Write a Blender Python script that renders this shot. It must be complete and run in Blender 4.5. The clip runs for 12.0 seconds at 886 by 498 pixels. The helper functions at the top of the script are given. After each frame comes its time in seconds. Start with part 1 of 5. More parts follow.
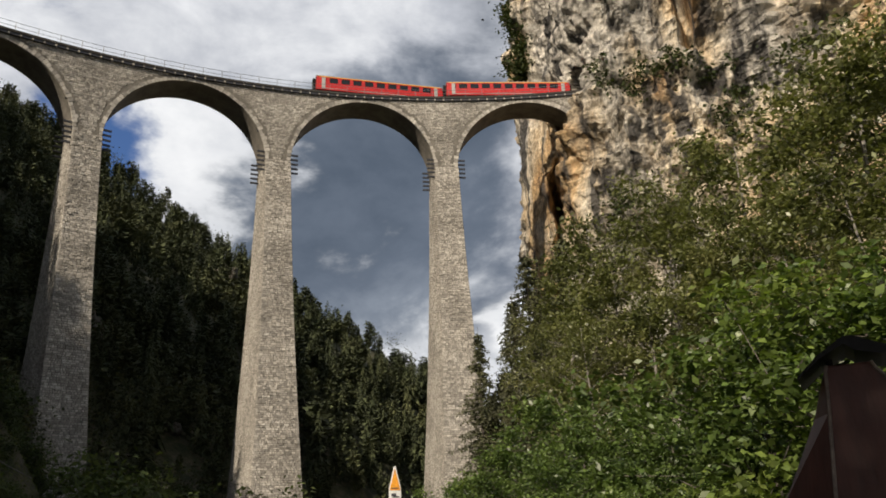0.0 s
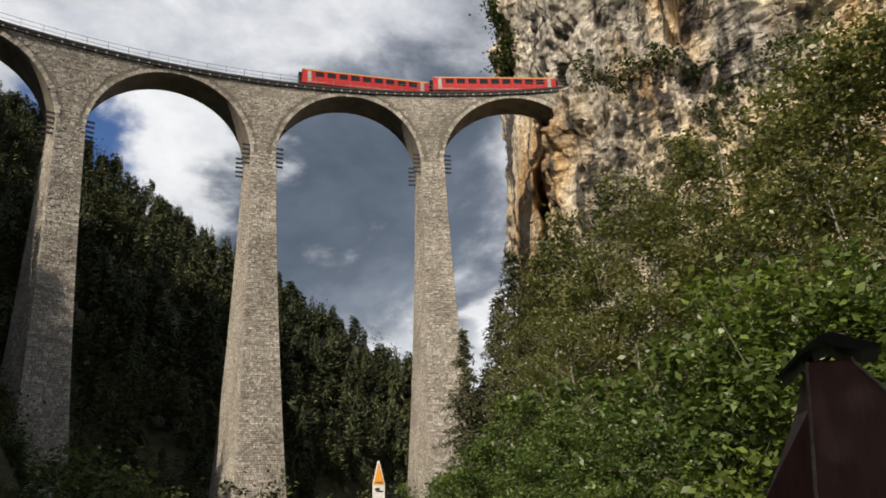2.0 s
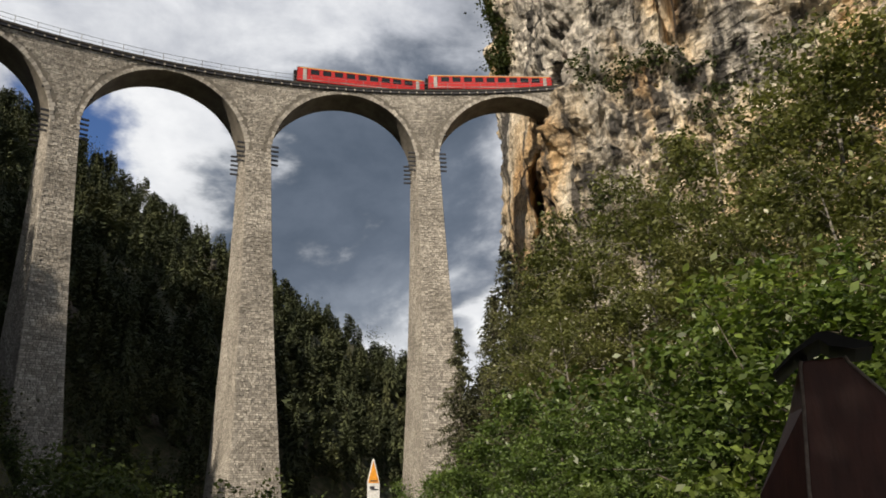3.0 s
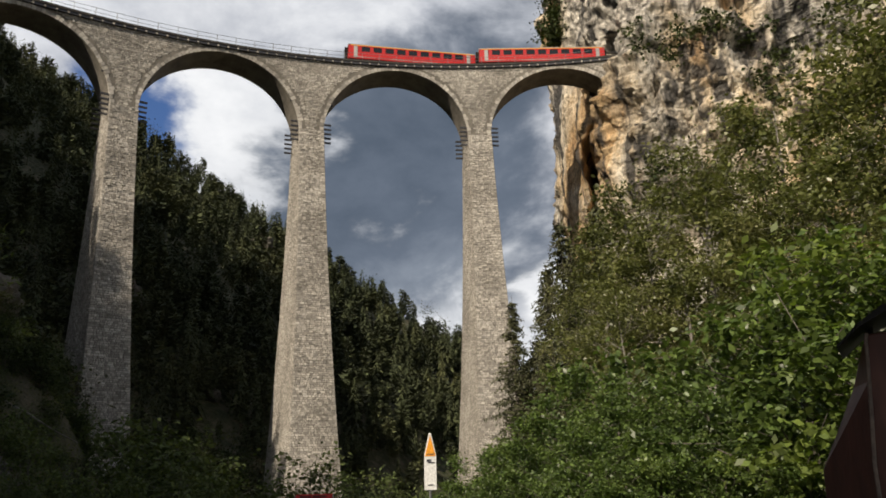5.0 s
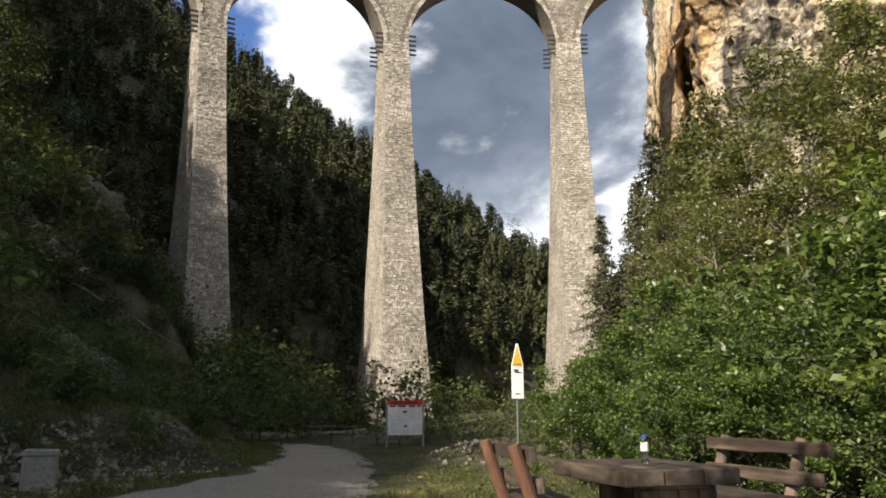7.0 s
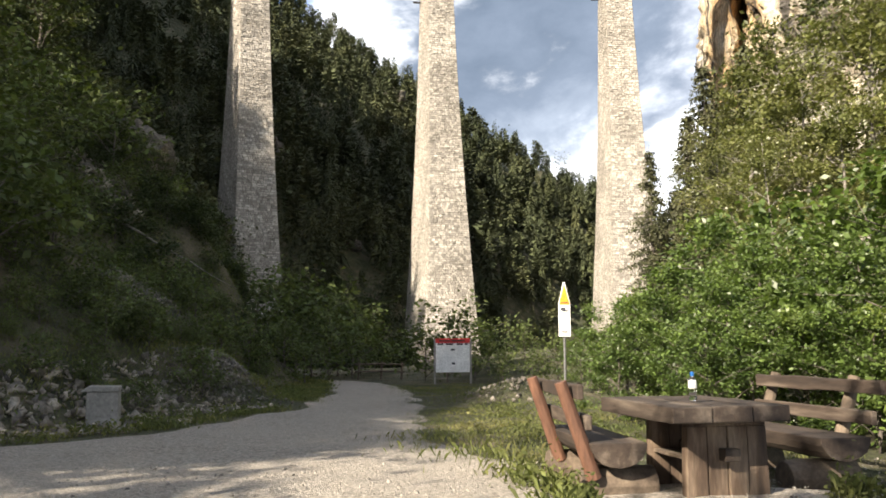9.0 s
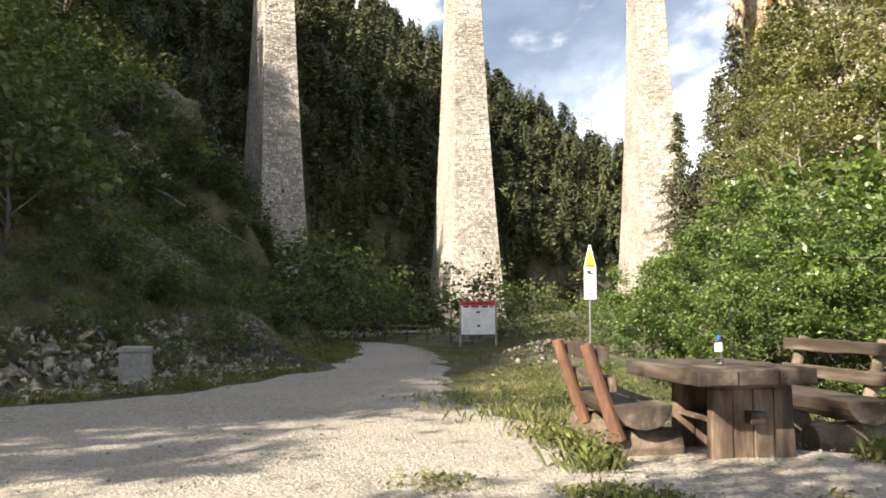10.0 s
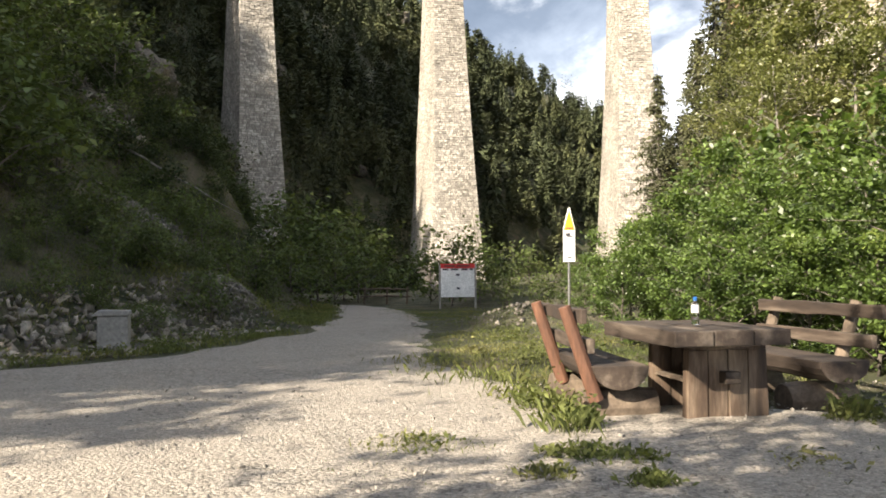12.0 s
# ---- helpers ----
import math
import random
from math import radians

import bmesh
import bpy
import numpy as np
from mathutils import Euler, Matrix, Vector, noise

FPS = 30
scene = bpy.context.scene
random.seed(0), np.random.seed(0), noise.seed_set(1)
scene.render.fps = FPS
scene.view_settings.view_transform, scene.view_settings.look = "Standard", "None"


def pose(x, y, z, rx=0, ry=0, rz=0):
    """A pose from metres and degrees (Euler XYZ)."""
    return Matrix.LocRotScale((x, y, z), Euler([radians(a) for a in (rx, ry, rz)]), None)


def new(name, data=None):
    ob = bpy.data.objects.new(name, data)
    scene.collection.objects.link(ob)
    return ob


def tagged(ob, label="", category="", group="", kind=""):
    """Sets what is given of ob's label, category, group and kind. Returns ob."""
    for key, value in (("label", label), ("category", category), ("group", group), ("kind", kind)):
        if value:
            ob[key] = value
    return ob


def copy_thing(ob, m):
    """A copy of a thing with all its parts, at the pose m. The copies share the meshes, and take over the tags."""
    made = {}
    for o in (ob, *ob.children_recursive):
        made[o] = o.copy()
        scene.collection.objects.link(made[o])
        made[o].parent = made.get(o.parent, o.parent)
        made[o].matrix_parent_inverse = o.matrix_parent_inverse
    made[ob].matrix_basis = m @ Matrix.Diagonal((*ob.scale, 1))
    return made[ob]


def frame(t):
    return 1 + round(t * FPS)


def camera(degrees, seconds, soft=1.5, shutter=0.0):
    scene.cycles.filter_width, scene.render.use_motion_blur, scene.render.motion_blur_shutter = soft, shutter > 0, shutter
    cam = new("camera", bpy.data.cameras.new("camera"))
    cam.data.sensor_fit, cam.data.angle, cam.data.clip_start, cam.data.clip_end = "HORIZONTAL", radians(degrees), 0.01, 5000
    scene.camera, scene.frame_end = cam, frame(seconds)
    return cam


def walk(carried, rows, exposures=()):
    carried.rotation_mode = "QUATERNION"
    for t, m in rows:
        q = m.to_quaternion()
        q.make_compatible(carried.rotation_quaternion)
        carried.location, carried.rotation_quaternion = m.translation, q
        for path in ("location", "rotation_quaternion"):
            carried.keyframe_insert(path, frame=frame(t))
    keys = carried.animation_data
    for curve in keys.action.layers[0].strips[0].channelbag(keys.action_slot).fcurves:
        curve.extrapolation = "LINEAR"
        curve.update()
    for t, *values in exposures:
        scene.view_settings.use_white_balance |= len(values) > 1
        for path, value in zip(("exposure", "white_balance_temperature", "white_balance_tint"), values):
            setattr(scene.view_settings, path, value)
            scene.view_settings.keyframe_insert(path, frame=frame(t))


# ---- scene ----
cam = camera(57.22, 12.0, soft=1.75)
PATH = [
    (0, pose(0, 0, 1.25, 109.46, 2.05, -12.00)),
    (0.5, pose(0, 0, 1.25, 109.39, 2.00, -12.17)),
    (1, pose(0, 0, 1.25, 109.29, 1.91, -12.35)),
    (1.5, pose(0, 0, 1.25, 109.16, 1.98, -12.53)),
    (2, pose(0, 0, 1.25, 109.07, 2.01, -13.11)),
    (2.5, pose(0, 0, 1.25, 108.99, 2.03, -13.49)),
    (4.5, pose(0, 0, 1.25, 108.14, 1.60, -11.91)),
    (5, pose(0, 0, 1.25, 107.32, 1.62, -9.65)),
    (5.5, pose(0, 0, 1.25, 106.37, 1.46, -7.47)),
    (6, pose(0, 0, 1.25, 104.64, 0.87, -6.05)),
    (6.5, pose(0, 0, 1.25, 102.90, 0.51, -4.87)),
    (7, pose(0, 0, 1.25, 101.29, 0.40, -3.66)),
    (7.5, pose(0, 0, 1.25, 100.21, 0.55, -2.66)),
    (9.5, pose(0, 0, 1.25, 95.78, 0.37, 0.60)),
    (10, pose(0, 0, 1.25, 94.43, 0.30, 1.43)),
    (10.5, pose(0, 0, 1.25, 93.28, 0.19, 1.43)),
    (11, pose(0, 0, 1.25, 92.60, 0.26, 0.72)),
    (11.5, pose(0, 0, 1.25, 92.28, 0.44, 0.21)),
    (12, pose(0, 0, 1.25, 91.80, 0.45, 0.00)),
]
EXPO = [(0.0, 0.08), (5.0, 0.1), (6.0, 0.2), (6.5, 0.32), (7.0, 0.78), (7.5, 1.08), (9.5, 1.66), (10.5, 1.9), (11.0, 1.88), (12.0, 1.68)]
walk(cam, PATH, EXPO)

# ---------------------------------------------------------------- world and sun
SUN_EL = radians(32)
SUN_DIR = Vector((-0.68, -0.73, 0)).normalized() * math.cos(SUN_EL) + Vector((0, 0, math.sin(SUN_EL)))


def node(nt, kind, **kw):
    n = nt.nodes.new(kind)
    for key, value in kw.items():
        if key in n.inputs:
            n.inputs[key].default_value = value
        else:
            setattr(n, key, value)
    return n


def ramp(nt, fac, stops, interp="LINEAR"):
    n = nt.nodes.new("ShaderNodeValToRGB")
    n.color_ramp.interpolation = interp
    while len(n.color_ramp.elements) < len(stops):
        n.color_ramp.elements.new(0.5)
    for e, (p, c) in zip(n.color_ramp.elements, stops):
        e.position = p
        e.color = (c, c, c, 1) if isinstance(c, (int, float)) else (*c, 1)
    nt.links.new(fac, n.inputs[0])
    return n.outputs[0]


def mixc(nt, fac, a, b, mode="MIX"):
    n = nt.nodes.new("ShaderNodeMix")
    n.data_type, n.blend_type = "RGBA", mode
    for i, v in ((0, fac), (6, a), (7, b)):
        sock = n.inputs[i]
        if hasattr(v, "is_linked"):
            nt.links.new(v, sock)
        elif isinstance(v, (int, float)):
            sock.default_value = v if i == 0 else (v, v, v, 1)
        else:
            sock.default_value = (*v, 1)
    return n.outputs[2]


def maths(nt, op, a, b=0.0, clamp=False):
    n = nt.nodes.new("ShaderNodeMath")
    n.operation, n.use_clamp = op, clamp
    for sock, v in zip(n.inputs, (a, b)):
        if hasattr(v, "is_linked"):
            nt.links.new(v, sock)
        else:
            sock.default_value = v
    return n.outputs[0]


def make_world():
    w = bpy.data.worlds.new("sky")
    scene.world = w
    w.use_nodes = True
    nt = w.node_tree
    nt.nodes.clear()
    out = node(nt, "ShaderNodeOutputWorld")
    bg = node(nt, "ShaderNodeBackground", Strength=0.1)
    nt.links.new(bg.outputs[0], out.inputs[0])
    sky = node(nt, "ShaderNodeTexSky", sky_type="NISHITA", sun_disc=False, sun_elevation=SUN_EL,
               sun_rotation=math.atan2(SUN_DIR.x, SUN_DIR.y))
    tc = node(nt, "ShaderNodeTexCoord")
    vec = tc.outputs["Generated"]

    def cloud(scale, detail, rough, seed, stretch=1.0):
        mp = node(nt, "ShaderNodeMapping")
        mp.inputs["Location"].default_value = (seed, seed * 0.7, -seed)
        mp.inputs["Scale"].default_value = (1, 1, stretch)
        nt.links.new(vec, mp.inputs[0])
        n = node(nt, "ShaderNodeTexNoise", Scale=scale, Detail=detail, Roughness=rough, Distortion=0.25)
        nt.links.new(mp.outputs[0], n.inputs["Vector"])
        return n.outputs[0]

    big = cloud(2.6, 9, 0.55, 3.1, 1.5)
    fine = cloud(6.5, 8, 0.6, 7.7, 1.6)

    def bank(az, el, radius, soft):
        d = Vector((math.sin(radians(az)) * math.cos(radians(el)), math.cos(radians(az)) * math.cos(radians(el)), math.sin(radians(el))))
        n = node(nt, "ShaderNodeVectorMath", operation="DISTANCE")
        nt.links.new(vec, n.inputs[0])
        n.inputs[1].default_value = d
        wob = maths(nt, "ADD", n.outputs["Value"], maths(nt, "MULTIPLY", maths(nt, "SUBTRACT", big, 0.5), 0.55))
        wob = maths(nt, "ADD", wob, maths(nt, "MULTIPLY", maths(nt, "SUBTRACT", fine, 0.5), 0.22))
        m = node(nt, "ShaderNodeMapRange", interpolation_type="SMOOTHERSTEP")
        nt.links.new(wob, m.inputs[0])
        m.inputs[1].default_value, m.inputs[2].default_value = radius + soft, radius - soft
        return m.outputs[0]

    # grey overcast with lit rims, a heavy dark bank low down, white cumulus and gaps of blue
    tone = maths(nt, "ADD", maths(nt, "MULTIPLY", big, 0.6), maths(nt, "MULTIPLY", fine, 0.4))
    col = ramp(nt, tone, [(0.36, (2.6, 2.8, 3.2)), (0.5, (5.0, 5.2, 5.7)), (0.62, (8.5, 8.6, 8.8))])
    dark = ramp(nt, tone, [(0.36, (0.8, 1.05, 1.45)), (0.5, (1.35, 1.65, 2.15)), (0.6, (2.3, 2.65, 3.2)), (0.68, (3.8, 4.2, 4.7))])
    white = ramp(nt, tone, [(0.38, (6.0, 6.2, 6.6)), (0.58, (10.0, 10.0, 10.0))])
    # the sky clears overhead and behind, with drifting white cloud
    blue = mixc(nt, 1.0, sky.outputs[0], (0.55, 0.7, 1.0), "MULTIPLY")
    clear = mixc(nt, 1.0, sky.outputs[0], (1.0, 0.86, 0.74), "MULTIPLY")
    for az, el, radius in ((0, 90, 0.62), (150, 40, 0.55), (-110, 55, 0.45), (80, 60, 0.5)):
        col = mixc(nt, bank(az, el, radius, 0.2), col, clear)
    col = mixc(nt, bank(7, 20, 0.215, 0.075), col, dark)
    col = mixc(nt, bank(-5, 19, 0.09, 0.05), col, dark)
    col = mixc(nt, bank(-8, 27, 0.08, 0.035), col, white)
    col = mixc(nt, bank(10.5, 12.5, 0.06, 0.04), col, white)
    col = mixc(nt, bank(17, 13, 0.045, 0.03), col, white)
    col = mixc(nt, bank(12.5, 13.4, 0.045, 0.025), col, white)
    col = mixc(nt, bank(-13.5, 27.5, 0.045, 0.04), col, blue)
    col = mixc(nt, bank(-17.5, 35.5, 0.06, 0.05), col, blue)
    col = mixc(nt, bank(-11, 35.0, 0.025, 0.025), col, blue)
    col = mixc(nt, bank(-22, 31.5, 0.04, 0.04), col, blue)
    nt.links.new(col, bg.inputs[0])


make_world()
sun = new("sun", bpy.data.lights.new("sun", "SUN"))
sun.data.energy, sun.data.angle, sun.data.color = 5.0, radians(0.6), (1.0, 0.87, 0.7)
sun.matrix_world = Matrix.Translation((0, 0, 150)) @ SUN_DIR.to_track_quat("Z", "Y").to_matrix().to_4x4()


# ---------------------------------------------------------------- materials
def material(name, colours, scale=1.0, rough=0.85, bump=0.3, bump_scale=None, fine=8.0, island=0.0, spots=None,
             metal=0.0, stretch=(1, 1, 1), translucent=0.0, space="Object"):
    """Base colour from a two-scale noise over the colours, a fine grain on top, bump of both."""
    m = bpy.data.materials.new(name)
    m.use_nodes = True
    nt = m.node_tree
    b = nt.nodes["Principled BSDF"]
    tc = node(nt, "ShaderNodeTexCoord")
    mp = node(nt, "ShaderNodeMapping")
    mp.inputs["Scale"].default_value = stretch
    if space == "World":
        geo = node(nt, "ShaderNodeNewGeometry")
        nt.links.new(geo.outputs["Position"], mp.inputs[0])
    else:
        nt.links.new(tc.outputs["Object"], mp.inputs[0])
    n1 = node(nt, "ShaderNodeTexNoise", Scale=scale, Detail=6, Roughness=0.6)
    n2 = node(nt, "ShaderNodeTexNoise", Scale=scale * fine, Detail=5, Roughness=0.65)
    for n in (n1, n2):
        nt.links.new(mp.outputs[0], n.inputs["Vector"])
    k = len(colours)
    col = ramp(nt, n1.outputs[0], [(0.3 + 0.4 * i / max(1, k - 1), c) for i, c in enumerate(colours)])
    grain = ramp(nt, n2.outputs[0], [(0.3, 0.62), (0.7, 1.3)])
    col = mixc(nt, 0.75, col, grain, "MULTIPLY")
    if island:
        geo = node(nt, "ShaderNodeNewGeometry")
        info = node(nt, "ShaderNodeObjectInfo")
        r = maths(nt, "FRACT", maths(nt, "ADD", geo.outputs["Random Per Island"], info.outputs["Random"]))
        col = mixc(nt, 1.0, col, ramp(nt, r, [(0.0, 1 - island), (0.5, 1.0), (1.0, 1 + island)]), "MULTIPLY")
    if spots:
        v = node(nt, "ShaderNodeTexVoronoi", Scale=spots[1])
        nt.links.new(mp.outputs[0], v.inputs["Vector"])
        col = mixc(nt, ramp(nt, v.outputs["Distance"], [(0.0, 1.0), (spots[2], 0.0)]), col, spots[0])
    nt.links.new(col, b.inputs["Base Color"])
    b.inputs["Roughness"].default_value = rough
    b.inputs["Metallic"].default_value = metal
    if bump:
        bn = node(nt, "ShaderNodeBump", Strength=bump, Distance=bump_scale or 0.05)
        h = maths(nt, "ADD", n1.outputs[0], maths(nt, "MULTIPLY", n2.outputs[0], 0.6))
        nt.links.new(h, bn.inputs["Height"])
        nt.links.new(bn.outputs[0], b.inputs["Normal"])
    if translucent:
        t = node(nt, "ShaderNodeBsdfTranslucent")
        nt.links.new(mixc(nt, 1.0, col, (1.3, 1.4, 0.6), "MULTIPLY"), t.inputs[0])
        mx = node(nt, "ShaderNodeMixShader", Fac=translucent)
        nt.links.new(b.outputs[0], mx.inputs[1])
        nt.links.new(t.outputs[0], mx.inputs[2])
        nt.links.new(mx.outputs[0], nt.nodes["Material Output"].inputs[0])
    return m


STONE = material("limestone_masonry", [(0.24, 0.222, 0.192), (0.35, 0.325, 0.284), (0.44, 0.412, 0.364)], 0.22, 0.95, 1.0, 0.12, 14, island=0.36, space="World")
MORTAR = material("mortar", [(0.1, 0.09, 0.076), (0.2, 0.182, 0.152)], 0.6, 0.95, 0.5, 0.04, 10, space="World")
GROUND = material("forest_floor", [(0.028, 0.039, 0.014), (0.066, 0.07, 0.03), (0.155, 0.125, 0.084)], 0.7, 0.95, 1.0, 0.3, 9, space="World")
PEBBLE = material("pebble", [(0.2, 0.185, 0.16), (0.34, 0.31, 0.27)], 3, 0.95, 0.2, 0.01, island=0.45)
RUBBLE = material("rubble_rock", [(0.1, 0.086, 0.066), (0.38, 0.335, 0.27)], 2, 0.95, 0.6, 0.04, island=0.6, space="World")
LEAF = material("birch_leaves", [(0.07, 0.082, 0.027), (0.135, 0.148, 0.05), (0.26, 0.25, 0.118)], 0.5, 0.35, 0, island=0.5, translucent=0.3)
LEAF_LIGHT = material("hazel_leaves", [(0.05, 0.08, 0.017), (0.115, 0.16, 0.036), (0.21, 0.255, 0.064)], 0.7, 0.42, 0, island=0.5, translucent=0.4)
ELDER = material("elder_leaves", [(0.042, 0.072, 0.017), (0.095, 0.142, 0.036), (0.17, 0.22, 0.06)], 0.7, 0.42, 0, island=0.5, translucent=0.35)
OUTCROP = material("outcrop_rock", [(0.055, 0.049, 0.04), (0.18, 0.16, 0.128)], 0.5, 0.95, 0.8, 0.3, 6, space="World")
HEAP = material("crushed_stone", [(0.13, 0.115, 0.095), (0.24, 0.215, 0.18)], 3, 0.95, 0.2, 0.01, island=0.4)
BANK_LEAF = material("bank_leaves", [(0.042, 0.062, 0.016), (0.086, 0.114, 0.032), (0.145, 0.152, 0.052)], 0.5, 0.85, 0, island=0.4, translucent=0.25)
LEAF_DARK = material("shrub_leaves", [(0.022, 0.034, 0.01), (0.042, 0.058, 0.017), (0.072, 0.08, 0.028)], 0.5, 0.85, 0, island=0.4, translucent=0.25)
NEEDLE = material("spruce_needles", [(0.03, 0.041, 0.016), (0.056, 0.068, 0.026), (0.094, 0.1, 0.038)], 0.035, 0.9, 0, island=0.2, space="World")
FOREST_LEAF = material("forest_leaves", [(0.028, 0.036, 0.013), (0.055, 0.065, 0.022), (0.1, 0.1, 0.036)], 0.035, 0.9, 0, island=0.35, space="World")
PINE = material("pine_needles", [(0.04, 0.046, 0.02), (0.075, 0.08, 0.034), (0.12, 0.118, 0.05)], 0.3, 0.7, 0, island=0.4)
GRASS = material("grass", [(0.06, 0.085, 0.02), (0.12, 0.135, 0.038), (0.22, 0.2, 0.08)], 0.6, 0.8, 0, island=0.35, space="World", translucent=0.3)
BARK = material("bark", [(0.06, 0.05, 0.04), (0.16, 0.14, 0.12)], 3, 0.95, 0.6, 0.03, stretch=(1, 1, 0.3))
BARK_PALE = material("pale_bark", [(0.1, 0.09, 0.075), (0.27, 0.25, 0.22)], 3, 0.9, 0.4, 0.02, stretch=(1, 1, 2.5))
TIMBER = material("weathered_timber", [(0.016, 0.011, 0.008), (0.075, 0.05, 0.033), (0.25, 0.19, 0.135)], 3.4, 0.85, 0.6, 0.015, 9, island=0.2, stretch=(1, 1, 0.18))
TIMBER_ALONG = material("weathered_board", [(0.013, 0.009, 0.007), (0.052, 0.037, 0.027), (0.22, 0.178, 0.137)], 2.6, 0.85, 0.8, 0.015, 9, island=0.2, stretch=(1, 0.14, 1))
TIMBER_RED = material("reddish_timber", [(0.07, 0.032, 0.019), (0.17, 0.082, 0.048)], 3, 0.8, 0.5, 0.012, 8, stretch=(1, 1, 0.2))
TIMBER_END = material("cut_log_end", [(0.05, 0.036, 0.026), (0.2, 0.155, 0.112)], 4, 0.9, 0.5, 0.01, 7)
DARKWOOD = material("dark_brown_timber", [(0.04, 0.013, 0.009), (0.085, 0.028, 0.019)], 3, 0.6, 0.4, 0.01, 8, stretch=(1, 1, 0.25))
WORN = material("worn_edge", [(0.08, 0.06, 0.05), (0.2, 0.16, 0.13)], 6, 0.8, 0.4, 0.01)
BLACK = material("black_sheet_metal", [(0.006, 0.006, 0.006), (0.014, 0.013, 0.012)], 3, 0.5, 0.15, 0.01, metal=0.6)
STEEL = material("grey_steel", [(0.2, 0.2, 0.2), (0.34, 0.34, 0.34)], 4, 0.45, 0.1, 0.01, metal=0.8)
# coping colour much darker than the masonry
COPING = material("dark_coping", [(0.022, 0.02, 0.018), (0.06, 0.055, 0.049)], 1.2, 0.95, 0.4, 0.03, 8, space="World")
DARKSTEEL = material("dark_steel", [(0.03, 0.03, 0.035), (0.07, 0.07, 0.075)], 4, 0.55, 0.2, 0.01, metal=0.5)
CONCRETE = material("concrete", [(0.17, 0.165, 0.15), (0.3, 0.285, 0.26)], 1.6, 0.9, 0.4, 0.015, 12)
RED = material("red_coach_paint", [(0.4, 0.012, 0.012), (0.5, 0.02, 0.018)], 0.6, 0.5, 0.05, 0.01, 6)
ORANGE = material("orange_paint", [(0.75, 0.3, 0.02), (0.85, 0.38, 0.03)], 3, 0.5, 0.05)
WHITE = material("white_paint", [(0.62, 0.62, 0.6), (0.78, 0.78, 0.76)], 3, 0.5, 0.08)
PALE = material("pale_grey_paint", [(0.3, 0.28, 0.27), (0.42, 0.4, 0.38)], 2, 0.5, 0.05)
ROOFING = material("coach_roof", [(0.2, 0.19, 0.17), (0.3, 0.28, 0.26)], 0.8, 0.7, 0.1)
BLUE = material("blue_plastic", [(0.02, 0.12, 0.4), (0.03, 0.18, 0.5)], 5, 0.35, 0)
INK = material("dark_print", [(0.03, 0.03, 0.04), (0.06, 0.06, 0.07)], 5, 0.6, 0)


def gravel_material():
    """Crushed pale stone: many small cells, each its own grey, over worn wheel tracks of finer dust."""
    m = bpy.data.materials.new("gravel")
    m.use_nodes = True
    nt = m.node_tree
    b = nt.nodes["Principled BSDF"]
    geo = node(nt, "ShaderNodeNewGeometry")
    cells = []
    for scale in (34.0, 95.0):
        v = node(nt, "ShaderNodeTexVoronoi", Scale=scale, Randomness=1.0)
        nt.links.new(geo.outputs["Position"], v.inputs["Vector"])
        cells.append(v)
    wide = node(nt, "ShaderNodeTexNoise", Scale=0.45, Detail=5, Roughness=0.6)
    nt.links.new(geo.outputs["Position"], wide.inputs["Vector"])
    sep = node(nt, "ShaderNodeSeparateColor")
    nt.links.new(cells[0].outputs["Color"], sep.inputs[0])
    sep2 = node(nt, "ShaderNodeSeparateColor")
    nt.links.new(cells[1].outputs["Color"], sep2.inputs[0])
    big = ramp(nt, sep.outputs[0], [(0.0, (0.13, 0.118, 0.1)), (0.4, (0.29, 0.264, 0.225)), (1.0, (0.52, 0.475, 0.41))])
    small = ramp(nt, sep2.outputs[1], [(0.0, (0.18, 0.16, 0.132)), (0.6, (0.32, 0.287, 0.24)), (1.0, (0.44, 0.4, 0.34))])
    col = mixc(nt, ramp(nt, wide.outputs[0], [(0.4, 0.25), (0.6, 0.8)]), big, small)
    col = mixc(nt, 1.0, col, ramp(nt, wide.outputs[0], [(0.3, 0.85), (0.7, 1.12)]), "MULTIPLY")
    gap = ramp(nt, cells[0].outputs["Distance"], [(0.35, 1.0), (0.8, 0.7)])
    col = mixc(nt, 0.7, col, gap, "MULTIPLY")
    nt.links.new(col, b.inputs["Base Color"])
    b.inputs["Roughness"].default_value = 0.95
    bn = node(nt, "ShaderNodeBump", Strength=0.9, Distance=0.014)
    h = maths(nt, "ADD", maths(nt, "MULTIPLY", cells[0].outputs["Distance"], -1.0), maths(nt, "MULTIPLY", cells[1].outputs["Distance"], -0.5))
    nt.links.new(h, bn.inputs["Height"])
    nt.links.new(bn.outputs[0], b.inputs["Normal"])
    return m


GRAVEL = gravel_material()


